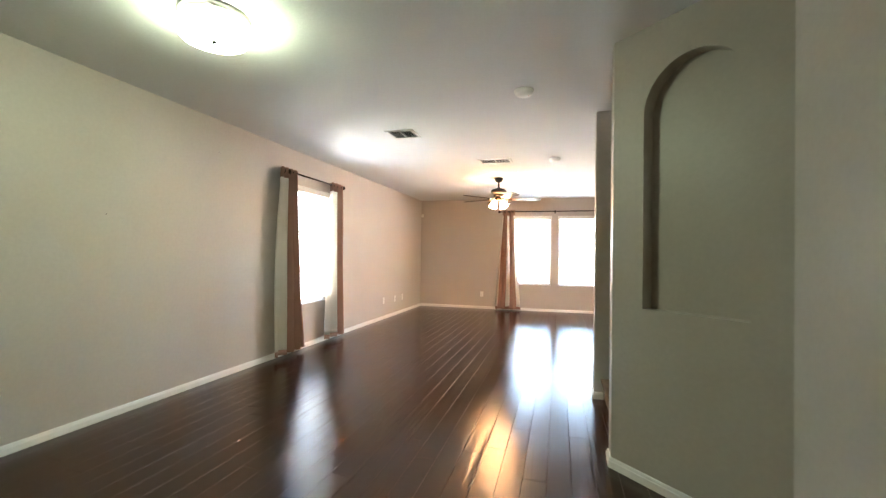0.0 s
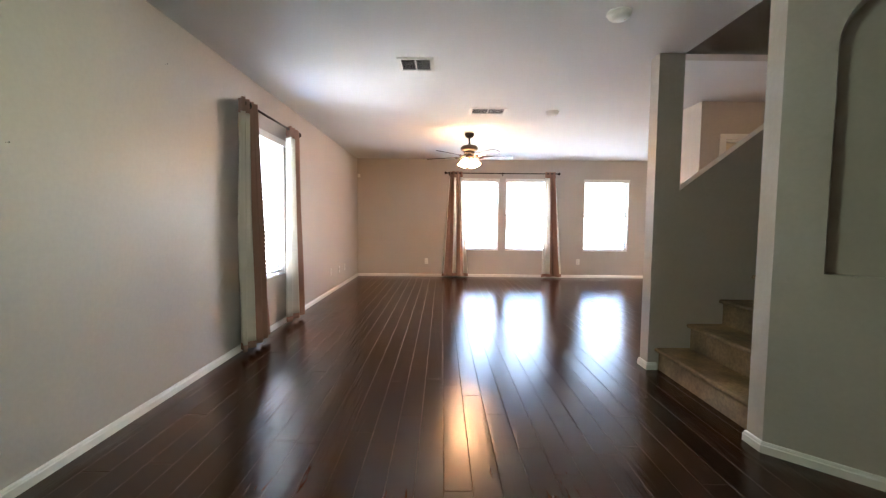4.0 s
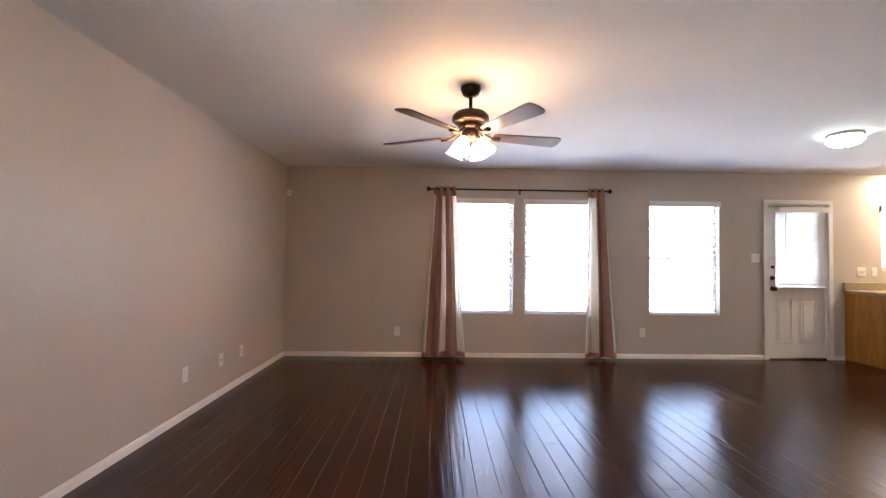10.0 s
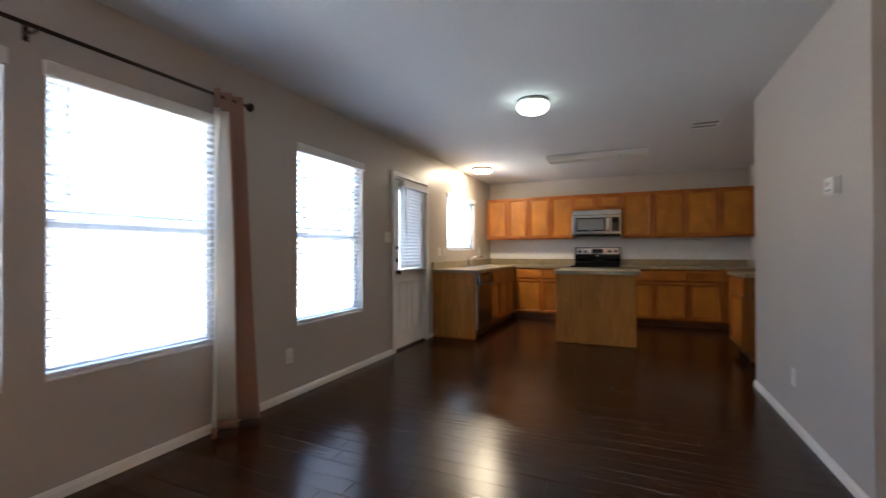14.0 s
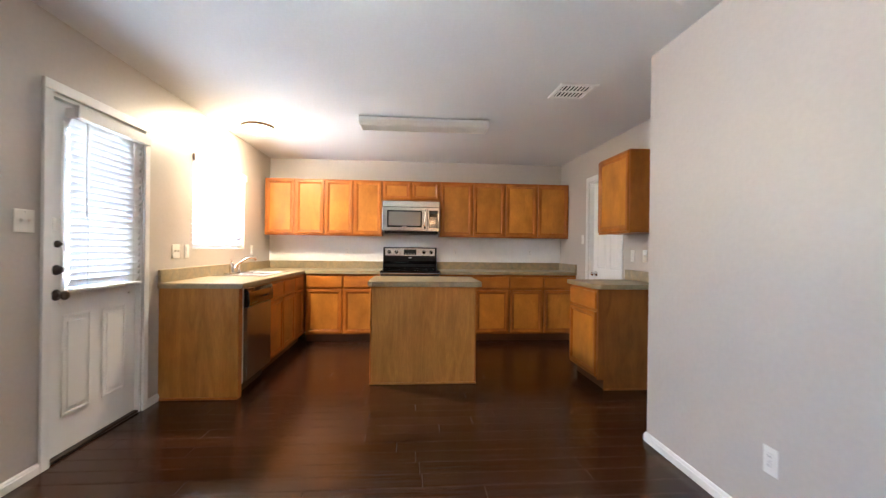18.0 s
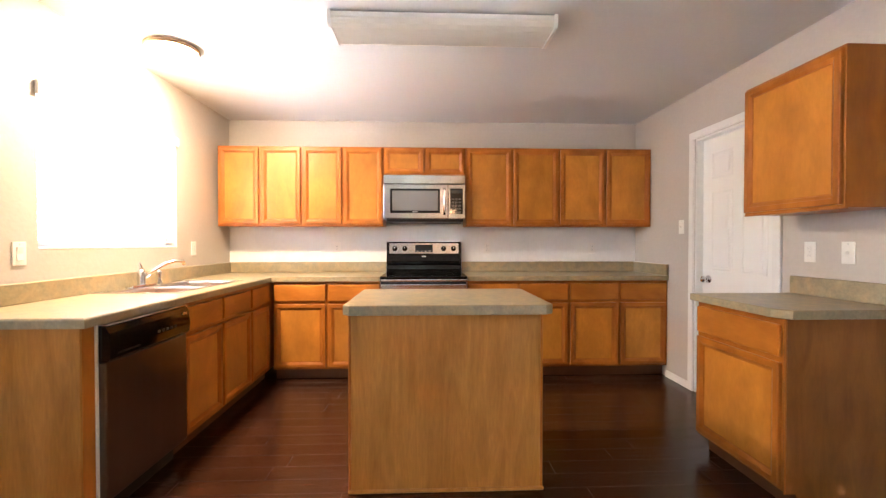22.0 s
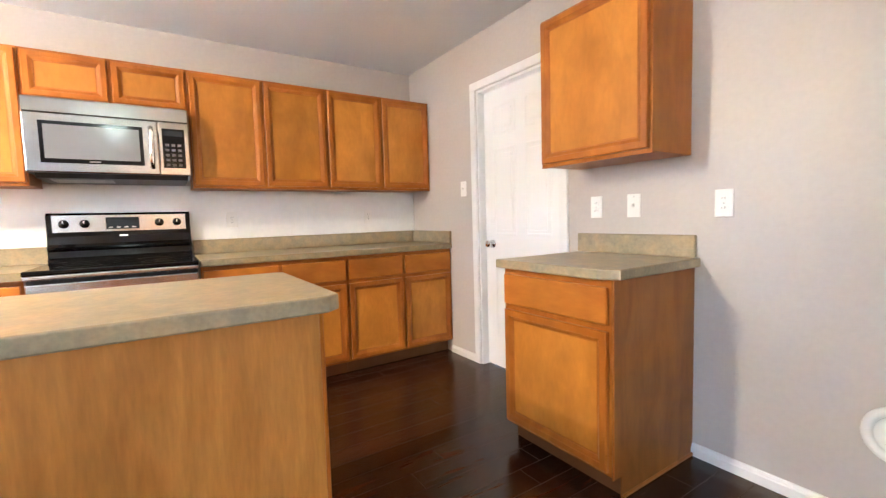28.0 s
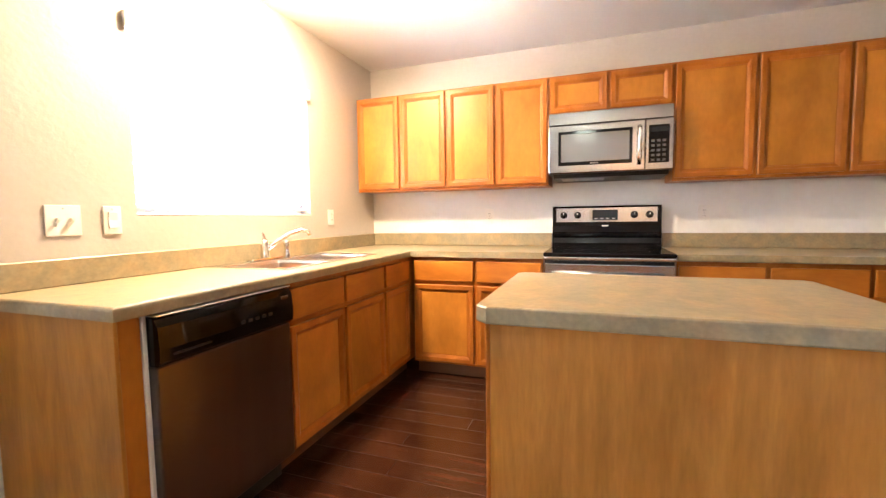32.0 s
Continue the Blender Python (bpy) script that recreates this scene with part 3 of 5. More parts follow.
def casing(root, x0, x1, z1, y, out, w=0.058, t=0.018, sides=(True, True)):
    """Moulded door casing on one face of a wall; out is -1 when the room lies towards -y."""
    def strip(a):
        b = bmesh.new()
        lo, hi = (y + out * t, y + out * 0.0005)
        cuboid(b, a[0], lo, a[1], a[2], hi, a[3], 0.004, seg=2)
        return b
    if sides[0]:
        part("casing", strip((x0 - w, 0, x0, z1)), TRIM, root)
    if sides[1]:
        part("casing", strip((x1, 0, x1 + w, z1)), TRIM, root)
    part("casing", strip((x0 - w, z1 + 0.0005, x1 + w, z1 + w)), TRIM, root)


def panel_slab(w, h, t, panels, hole=None, m=None):
    """A moulded door leaf seen on its -y face, with raised panels (x0, z0, x1, z1)."""
    bm = pierced((0, w), (0, h), [hole] if hole else [], 0, t, "xz")
    for x0, z0, x1, z1 in panels:
        n = 0.018
        # groove rim and raised centre
        for a in ((x0, z0, x0 + n, z1), (x1 - n, z0, x1, z1), (x0 + n, z0, x1 - n, z0 + n), (x0 + n, z1 - n, x1 - n, z1)):
            cuboid(bm, a[0], -0.006, a[1], a[2], 0.001, a[3], 0.0025)
        cuboid(bm, x0 + n + 0.02, -0.005, z0 + n + 0.02, x1 - n - 0.02, 0.001, z1 - n - 0.02, 0.0045)
    return bm


def knob_set(parent, x, z, y, material, bolt=True):
    part("door_knob", lathe([(0.0, -0.064), (0.016, -0.063), (0.026, -0.054), (0.027, -0.042), (0.017, -0.032), (0.011, -0.026), (0.011, -0.012), (0.03, -0.008), (0.032, 0.0)], 24, pose(x, y, z, -90, 0, 0)), material, parent, "round dark door knob" if material == BRONZE else "round satin door knob")
    if bolt:
        part("deadbolt", lathe([(0.0, -0.03), (0.018, -0.029), (0.021, -0.02), (0.026, -0.012), (0.03, 0.0)], 20, pose(x, y, z + 0.14, -90, 0, 0)), material, parent)


def back_door():
    """Half-glazed back door with its own small blind."""
    x0, x1, _, z1 = DOOR
    root = empty("door_1", pose(0, 0, 0), "white half-glazed back door with a slatted blind and dark knob, closed", "door", kind="structure")
    casing(root, x0, x1, z1, YN, -1)
    jamb = bmesh.new()
    for a in ((x0 + 0.0005, 0.0, x0 + 0.02, z1 - 0.0005), (x1 - 0.02, 0.0, x1 - 0.0005, z1 - 0.0005), (x0 + 0.02, z1 - 0.02, x1 - 0.02, z1 - 0.0005)):
        cuboid(jamb, a[0], YN + 0.001, a[1], a[2], YN + 0.135, a[3])
    part("jamb", jamb, TRIM, root)
    for a in ((x0 + 0.02, 0.019, x0 + 0.038, z1 - 0.02), (x1 - 0.038, 0.019, x1 - 0.02, z1 - 0.02), (x0 + 0.038, z1 - 0.042, x1 - 0.038, z1 - 0.02)):
        part("door_stop", box(a[0], YN + 0.0755, a[1], a[2], YN + 0.092, a[3], 0.002), TRIM, root)
    part("threshold", box(x0 + 0.02, YN + 0.0, 0.0005, x1 - 0.02, YN + 0.135, 0.018, 0.005), BRONZE, root, "dark metal threshold")
    w, h = x1 - x0 - 0.046, z1 - 0.045
    leaf = part("leaf", panel_slab(w, h, 0.044, [(0.11, 0.2, w / 2 - 0.05, 0.78), (w / 2 + 0.05, 0.2, w - 0.11, 0.78)], (0.12, w - 0.12, 0.93, h - 0.13)), DOORW, root)
    leaf.matrix_world = pose(x0 + 0.023, YN + 0.03, 0.02)
    rim = bmesh.new()
    for a in ((0.09, 0.90, 0.125, h - 0.10), (w - 0.125, 0.90, w - 0.09, h - 0.10), (0.125, 0.90, w - 0.125, 0.935), (0.125, h - 0.135, w - 0.125, h - 0.10)):
        cuboid(rim, a[0], -0.012, a[1], a[2], 0.0, a[3], 0.004)
    r = part("glazing_rim", rim, DOORW, leaf)
    g = part("pane", box(0.12, 0.02, 0.93, w - 0.12, 0.024, h - 0.13), GLASS, leaf)
    g.visible_shadow = False
    knob_set(leaf, 0.065, 0.9, 0.0, BRONZE)
    part("night_latch", lathe([(0.02, 0.0), (0.02, -0.012), (0.012, -0.018), (0.008, -0.03), (0.0, -0.03)], 16, pose(0.065, 0, 1.185, -90, 0, 0)), BRONZE, leaf)
    for bx in (0.075, w - 0.085):
        part("hold_down_bracket", box(bx, -0.016, 0.845, bx + 0.016, 0.0, 0.862, 0.003), PLASTIC, leaf)
    part("door_sensor", box(0.03, -0.02, 1.26, 0.05, 0.0, 1.33, 0.003), PLASTIC, leaf)
    b = empty("door_blind", pose(x0 + 0.023 + 0.10, YN - 0.012, 0.905), "white slatted blind hung on the back door's glass", "blind")
    blind(b, w - 0.10, h - 0.98 + 0.075, -62, 0.012, pitch=0.04, cloth=SLATD)
    return root


back_door()


def six_panel(name, m, w, h, label, material, knob_x, knob_mat, case=True, sides=(True, True)):
    """Moulded six-panel interior door; local -y faces the room."""
    root = empty(name, m, label, "door", kind="structure")
    casing(root, 0, w, h, 0, -1, sides=sides)
    jamb = bmesh.new()
    for a in ((0.0005, 0.0, 0.018, h - 0.0005), (w - 0.018, 0.0, w - 0.0005, h - 0.0005), (0.018, h - 0.018, w - 0.018, h - 0.0005)):
        cuboid(jamb, a[0], 0.001, a[1], a[2], 0.118, a[3])
    part("jamb", jamb, TRIM, root)
    lw, lh = w - 0.042, h - 0.03
    c0, c1, c2, c3 = 0.1, lw / 2 - 0.045, lw / 2 + 0.045, lw - 0.1
    pan = [(a, z0, b, z1) for a, b in ((c0, c1), (c2, c3)) for z0, z1 in ((0.22, 0.82), (0.98, 1.6), (1.70, lh - 0.11))]
    leaf = part("leaf", panel_slab(lw, lh, 0.035, pan), material, root)
    leaf.location = (0.021, 0.055, 0.008)
    knob_set(leaf, knob_x, 0.915, 0.0, knob_mat, False)
    part("hinge", box(lw - 0.004 if knob_x < lw / 2 else -0.018, -0.012, 1.75, lw + 0.018 if knob_x < lw / 2 else 0.004, 0.004, 1.84, 0.002), knob_mat, leaf)
    return root


six_panel("door_2", pose(PDOOR[1], YK, 0, 0, 0, 180), PDOOR[1] - PDOOR[0], PDOOR[3], "white six-panel pantry door with a satin knob, closed", DOORW, 0.075, CHROME)
six_panel("door_3", pose(HDOOR[0], HY, 0), HDOOR[1] - HDOOR[0], HDOOR[3], "cream panelled door in the small hall, closed", CREAM, 0.07, CHROME)


# ---- stairs ----
def staircase():
    root = tagged(new("staircase"), "unfinished tan wooden stairs with rounded nosings, rising between walls", "stairs", kind="structure")
    run, rise, n = 0.245, 0.195, 12
    for i in range(n):
        x, z = 0.405 + run * i, rise * (i + 1) - 0.02
        part("riser", box(x, SY0 + 0.003, 0.0005 if i == 0 else z - rise, x + 0.02, SY1 - 0.003, z - 0.03), CARPET, root)
        t = bmesh.new()
        pr = [(x - 0.035 + 0.015, z - 0.03), (x + run + 0.019, z - 0.03), (x + run + 0.019, z)]
        pr += [(x - 0.035 + 0.015 - 0.015 * math.sin(a), z - 0.015 + 0.015 * math.cos(a)) for a in [math.pi * k / 6 for k in range(7)]]
        prism(pr, SY0 + 0.003, SY1 - 0.003, "xz", bm=t)
        part("tread", t, CARPET, root)


staircase()


# ---- kitchen ----
def framed_door(w, h, fw=0.052, t=0.019):
    """Cabinet door: mitred frame with an eased inner edge round a recessed flat panel; front at y=0, back at y=t."""
    bm = bmesh.new()
    loops = []
    for ins, y in ((0.0, t), (0.0, 0.004), (0.004, 0.0), (fw - 0.023, 0.0), (fw - 0.0215, 0.0032), (fw - 0.017, 0.0042), (fw - 0.008, 0.0095), (fw - 0.0045, 0.0105), (fw - 0.0035, 0.0145), (fw + 0.0005, 0.0145)):
        loops.append([bm.verts.new((x, y, z)) for x, z in ((ins, ins), (w - ins, ins), (w - ins, h - ins), (ins, h - ins))])
    for a, b in zip(loops, loops[1:]):
        for k in range(4):
            bm.faces.new((a[k], a[(k + 1) % 4], b[(k + 1) % 4], b[k]))
    bm.faces.new(loops[0][::-1])
    bm.faces.new(loops[-1])
    bmesh.ops.recalc_face_normals(bm, faces=bm.faces)
    return bm


def add_door(root, x, z, w, h, y):
    d = part("door", framed_door(w, h), CAB, root)
    d.location = (x, y - 0.019, z)
    p = part("panel", box(0.0535, 0.0138, 0.0535, w - 0.0535, 0.0165, h - 0.0535), CABP, d)
    return d


def add_drawer(root, x, z, w, h, y):
    d = part("drawer_front", box(0, 0, 0, w, 0.019, h, 0.006, 2), CABH, root)
    d.location = (x, y - 0.019, z)


def cabinet_box(root, w, d, z0, z1, toe=False, side="CAB"):
    b = bmesh.new()
    cuboid(b, 0.0005, -d, z0, w - 0.0005, -0.001, z1, 0.001)
    part("body", b, CAB, root)


def upper_cabinet(m, w, z0, z1, doors, label, d=0.305, deep=0.0):
    root = empty("wall_cabinet", m, label, "cabinet", "wall cabinets")
    cabinet_box(root, w, d, z0, z1)
    dw = w / doors
    for k in range(doors):
        add_door(root, dw * k + 0.011, z0 + 0.014, dw - 0.022, z1 - z0 - 0.028, -d)
    part("bottom_rail", box(0.0, -d - 0.004, z0 - 0.006, w, -d + 0.016, z0 - 0.0005, 0.001), CAB, root)
    return root


def base_cabinet(m, w, cols, label, d=0.6, drawers=True, group="base cabinets"):
    root = empty("base_cabinet", m, label, "cabinet", group)
    b = bmesh.new()
    cuboid(b, 0.0005, -d, 0.10, w - 0.0005, -0.001, 0.872, 0.001)
    part("body", b, CAB, root)
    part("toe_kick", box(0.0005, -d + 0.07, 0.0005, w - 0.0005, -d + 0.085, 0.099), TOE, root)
    x = 0.0
    for cw in cols:
        add_door(root, x + 0.012, 0.118, cw - 0.024, 0.555 if drawers else 0.74, -d)
        if drawers:
            add_drawer(root, x + 0.012, 0.70, cw - 0.024, 0.145, -d)
        x += cw
    return root


E_ = lambda y: pose(XE, y, 0, 0, 0, -90)
up_l = "honey maple wall cabinet with two framed doors"
upper_cabinet(E_(9.568), 0.776, 1.37, 2.115, 2, up_l)
upper_cabinet(E_(8.792), 0.76, 1.37, 2.115, 2, up_l)
upper_cabinet(E_(8.032), 0.780, 1.845, 2.115, 2, "short honey maple cabinet above the microwave")
upper_cabinet(E_(7.252), 0.902, 1.37, 2.115, 2, "wide honey maple wall cabinet with two framed doors")
upper_cabinet(E_(6.350), 0.902, 1.37, 2.115, 2, "wide honey maple wall cabinet with two framed doors")
upper_cabinet(pose(4.915, YK, 0, 0, 0, 180), 0.60, 1.37, 2.10, 1, "single-door honey maple wall cabinet hung by the pantry door")
bl = "honey maple base cabinet with a drawer over each door"
base_cabinet(E_(8.96), 0.925, (0.465, 0.46), bl)
base_cabinet(E_(7.262), 0.912, (0.456, 0.456), bl)
base_cabinet(E_(6.350), 0.905, (0.455, 0.45), bl)
N_ = lambda x: pose(x, YN, 0)
base_cabinet(N_(4.925), 0.92, (0.455, 0.465), "honey maple sink cabinet with false drawer fronts")
base_cabinet(N_(5.845), 0.40, (0.40,), bl)
blind_corner = empty("corner_cabinet", N_(6.245), "plain honey maple corner base cabinet", "cabinet", "base cabinets")
part("body", box(0.0005, -0.6, 0.10, 0.604, -0.001, 0.872, 0.001), CAB, blind_corner)
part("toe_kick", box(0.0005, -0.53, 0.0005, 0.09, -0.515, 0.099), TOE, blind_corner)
base_cabinet(pose(4.90, YK, 0, 0, 0, 180), 0.60, (0.60,), "single honey maple base cabinet with one drawer, by the pantry door", d=0.59)
sp = empty("end_panel", pose(4.30, YK, 0), "oak veneer side panel of the single base cabinet", "cabinet panel")
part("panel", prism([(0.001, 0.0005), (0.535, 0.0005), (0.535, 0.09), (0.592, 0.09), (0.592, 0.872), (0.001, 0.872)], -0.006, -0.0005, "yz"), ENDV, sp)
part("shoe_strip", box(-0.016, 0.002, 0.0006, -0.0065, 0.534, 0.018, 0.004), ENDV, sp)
part("edge_strip", box(-0.010, 0.585, 0.092, -0.0062, 0.5935, 0.871, 0.001), CAB, sp)
ep = empty("end_panel", pose(4.215, YN, 0), "oak veneer end panel beside the dishwasher", "cabinet panel")
part("panel", box(0, -0.6, 0.0005, 0.012, -0.001, 0.872, 0.001), VENEER, ep)
part("stile", box(0.0125, -0.601, 0.0005, 0.075, -0.56, 0.872, 0.001), CAB, ep, "honey maple edge stile")
part("shoe_strip", box(-0.014, -0.6, 0.0005, -0.0005, -0.001, 0.02, 0.004), CAB, ep)


# Worktops with a rolled front edge and a low splash.
def top_profile_box(bm, x0, y0, x1, y1, z0=0.873, z1=0.914):
    return cuboid(bm, x0, y0, z0, x1, y1, z1, 0.007, seg=3)


def sheet_top(poly, z0=0.873, z1=0.914):
    bm = prism(poly, z0, z1, "xy")
    edges = [e for e in bm.edges if all(v.co.z > z1 - 1e-4 for v in e.verts) or all(v.co.z < z0 + 1e-4 for v in e.verts)]
    bmesh.ops.bevel(bm, geom=edges, offset=0.006, segments=3, affect="EDGES", profile=0.5)
    return bm


wt = empty("worktop", pose(0, 0, 0), "L-shaped mottled olive laminate worktop with a low splash", "worktop")
SK = (5.03, 5.88, 9.08, 9.50)
run = pierced((4.195, 6.215), (8.965, YN - 0.001), [SK], 0.873, 0.914, "xy")
bmesh.ops.remove_doubles(run, verts=run.verts, dist=1e-5)
rolled = [e for e in run.edges if len(e.link_faces) == 2 and e.calc_face_angle() > 0.5 and all(v.co.z > 0.9139 for v in e.verts) and (all(v.co.y < 8.966 for v in e.verts) or all(v.co.x < 4.196 for v in e.verts))]
bmesh.ops.bevel(run, geom=rolled, offset=0.011, segments=3, affect="EDGES", profile=0.5)
part("counter", run, LAM, wt)
part("counter", box(6.2155, 8.034, 0.873, XE - 0.001, YN - 0.001, 0.914), LAM, wt)
part("splash", box(4.195, YN - 0.022, 0.9145, XE - 0.023, YN - 0.001, 1.016, 0.004), LAM, wt)
part("splash", box(XE - 0.0225, 8.034, 0.9145, XE - 0.001, YN - 0.001, 1.016, 0.004), LAM, wt)
wt2 = empty("worktop", pose(0, 0, 0), "mottled olive laminate worktop beside the pantry wall with a low splash", "worktop")
part("counter", top_profile_box(bmesh.new(), 6.2155, YK + 0.001, XE - 0.001, 7.262), LAM, wt2)
part("splash", box(XE - 0.0225, YK + 0.023, 0.9145, XE - 0.001, 7.262, 1.016, 0.004), LAM, wt2)
part("splash", box(6.22, YK + 0.001, 0.9145, XE - 0.001, YK + 0.0225, 1.016, 0.004), LAM, wt2)
wt3 = empty("worktop", pose(0, 0, 0), "small mottled olive laminate worktop with a clipped corner", "worktop")
part("counter", sheet_top([(4.27, YK + 0.001), (4.925, YK + 0.001), (4.925, 6.075), (4.34, 6.075), (4.27, 6.03)]), LAM, wt3)
part("splash", box(4.285, YK + 0.001, 0.9145, 4.925, YK + 0.0225, 1.016, 0.004), LAM, wt3)

isl = empty("kitchen_island", pose(4.537, 8.0, 0), "freestanding island with oak veneer panels and a laminate top", "island")
part("west_panel", box(0, -0.935, 0.0005, 0.012, -0.005, 0.866, 0.001), VENEER, isl)
part("body", box(0.0125, -0.93, 0.0005, 0.60, -0.01, 0.866, 0.001), CAB, isl)
part("south_panel", box(0.0125, -0.936, 0.0005, 0.60, -0.9305, 0.866, 0.001), VENEER, isl)
part("north_panel", box(0.0125, -0.0095, 0.0005, 0.60, -0.004, 0.866, 0.001), VENEER, isl)
for yy in (-0.941, -0.009):
    part("corner_strip", box(-0.006, yy, 0.0005, 0.006, yy + 0.012, 0.866, 0.003), CAB, isl)
part("shoe_strip", box(-0.016, -0.945, 0.0005, -0.0005, 0.005, 0.018, 0.005), VENEER, isl, "pale shoe strip at the floor")
part("top", sheet_top([(-0.05, -0.945), (-0.015, -0.985), (0.655, -0.985), (0.68, -0.96), (0.68, 0.0), (0.655, 0.025), (-0.02, 0.025), (-0.05, -0.01)], 0.8668, 0.914), LAM, isl, "mottled olive laminate top")


def sink():
    root = empty("kitchen_sink", pose(0, 0, 0), "stainless steel double-bowl sink set in the worktop", "sink")
    x0, x1, y0, y1 = SK
    rim = pierced((x0 - 0.014, x1 + 0.014), (y0 - 0.014, y1 + 0.06), [(x0 + 0.012, (x0 + x1) / 2 - 0.012, y0 + 0.012, y1 - 0.03), ((x0 + x1) / 2 + 0.012, x1 - 0.012, y0 + 0.012, y1 - 0.03)], 0.9145, 0.9195, "xy")
    part("rim", rim, SINKS, root)
    for a, b in ((x0 + 0.012, (x0 + x1) / 2 - 0.012), ((x0 + x1) / 2 + 0.012, x1 - 0.012)):
        bm = bmesh.new()
        ring = lambda i, z: [bm.verts.new(c) for c in ((a + i, y0 + 0.012 + i, z), (b - i, y0 + 0.012 + i, z), (b - i, y1 - 0.03 - i, z), (a + i, y1 - 0.03 - i, z))]
        L = [ring(0.0, 0.9145), ring(0.008, 0.90), ring(0.012, 0.76), ring(0.035, 0.745)]
        for p, q in zip(L, L[1:]):
            for k in range(4):
                bm.faces.new((p[k], p[(k + 1) % 4], q[(k + 1) % 4], q[k]))
        bm.faces.new(L[-1])
        bmesh.ops.recalc_face_normals(bm, faces=bm.faces)
        o = part("bowl", bm, BOWL, root)
        o.modifiers.new("thick", "SOLIDIFY").thickness = 0.0015
        part("drain", lathe([(0, 0), (0.04, 0.0), (0.043, 0.003), (0.03, 0.004), (0, 0.004)], 20, pose((a + b) / 2, (y0 + y1) / 2, 0.7458)), CHROME, root)


sink()


def faucet():
    root = empty("kitchen_faucet", pose(5.40, 9.527, 0.9197), "chrome kitchen faucet with a lever and long curved spout", "faucet")
    plate_ = box(-0.125, -0.026, 0.0, 0.125, 0.026, 0.012, 0.006, 2)
    part("deck_plate", plate_, CHROME, root)
    part("body", lathe([(0.026, 0.0), (0.025, 0.05), (0.022, 0.085), (0.018, 0.1), (0, 0.104)], 20, pose(0, 0, 0.012)), CHROME, root)
    pts = [(0.012, -0.012, 0.06), (0.05, -0.05, 0.105), (0.10, -0.105, 0.15), (0.14, -0.15, 0.165), (0.165, -0.178, 0.16), (0.172, -0.186, 0.135)]
    part("spout", tube(pts, [0.013, 0.012, 0.011, 0.011, 0.012, 0.012], 12), CHROME, root)
    part("lever", tube([(0, 0, 0.112), (-0.004, 0.0, 0.13), (-0.008, 0.004, 0.147), (-0.010, 0.007, 0.160)], [0.014, 0.009, 0.006, 0.007], 10), CHROME, root)
    part("side_spray", lathe([(0.022, 0.0), (0.02, 0.02), (0.012, 0.035), (0.014, 0.06), (0.019, 0.085), (0.012, 0.1), (0, 0.1)], 16, pose(0.185, 0, 0.0)), CHROME, root)


faucet()


def dishwasher():
    root = empty("dishwasher", pose(4.293, YN, 0), "dishwasher with a dark steel door and black control strip", "dishwasher")
    w = 0.625
    part("tub", box(0.008, -0.585, 0.10, w - 0.008, -0.01, 0.868), PLASTIC, root, "white plastic tub edge")
    part("side_strip", box(0.0, -0.606, 0.10, 0.012, -0.5855, 0.866, 0.001), PLASTIC, root, "white side trim")
    part("door_panel", box(0.016, -0.632, 0.115, w - 0.006, -0.5858, 0.705, 0.006, 2), STEELD, root, "dark brushed steel door")
    prof = [(-0.5858, 0.708), (-0.635, 0.708), (-0.648, 0.72), (-0.652, 0.76), (-0.646, 0.83), (-0.632, 0.855), (-0.5858, 0.86)]
    cp = part("control_panel", prism(prof, 0.016, w - 0.006, "yz"), BLACK, root, "glossy black control strip")
    part("badge", box(w - 0.075, -0.6508, 0.815, w - 0.035, -0.647, 0.83, 0.001), STEEL, cp)
    for k in range(5):
        part("button", box(0.33 + 0.035 * k, -0.6535, 0.765, 0.352 + 0.035 * k, -0.649, 0.778, 0.001), BLACKM, cp)
    part("vent_slot", box(0.06, -0.6528, 0.735, 0.2, -0.649, 0.742), BLACKM, cp)
    part("top_trim", box(0.016, -0.642, 0.8605, w - 0.006, -0.586, 0.8665, 0.002), SINKS, root, "bright steel strip under the worktop")
    part("toe_panel", box(0.008, -0.555, 0.001, w - 0.008, -0.54, 0.099), BLACKM, root)


dishwasher()


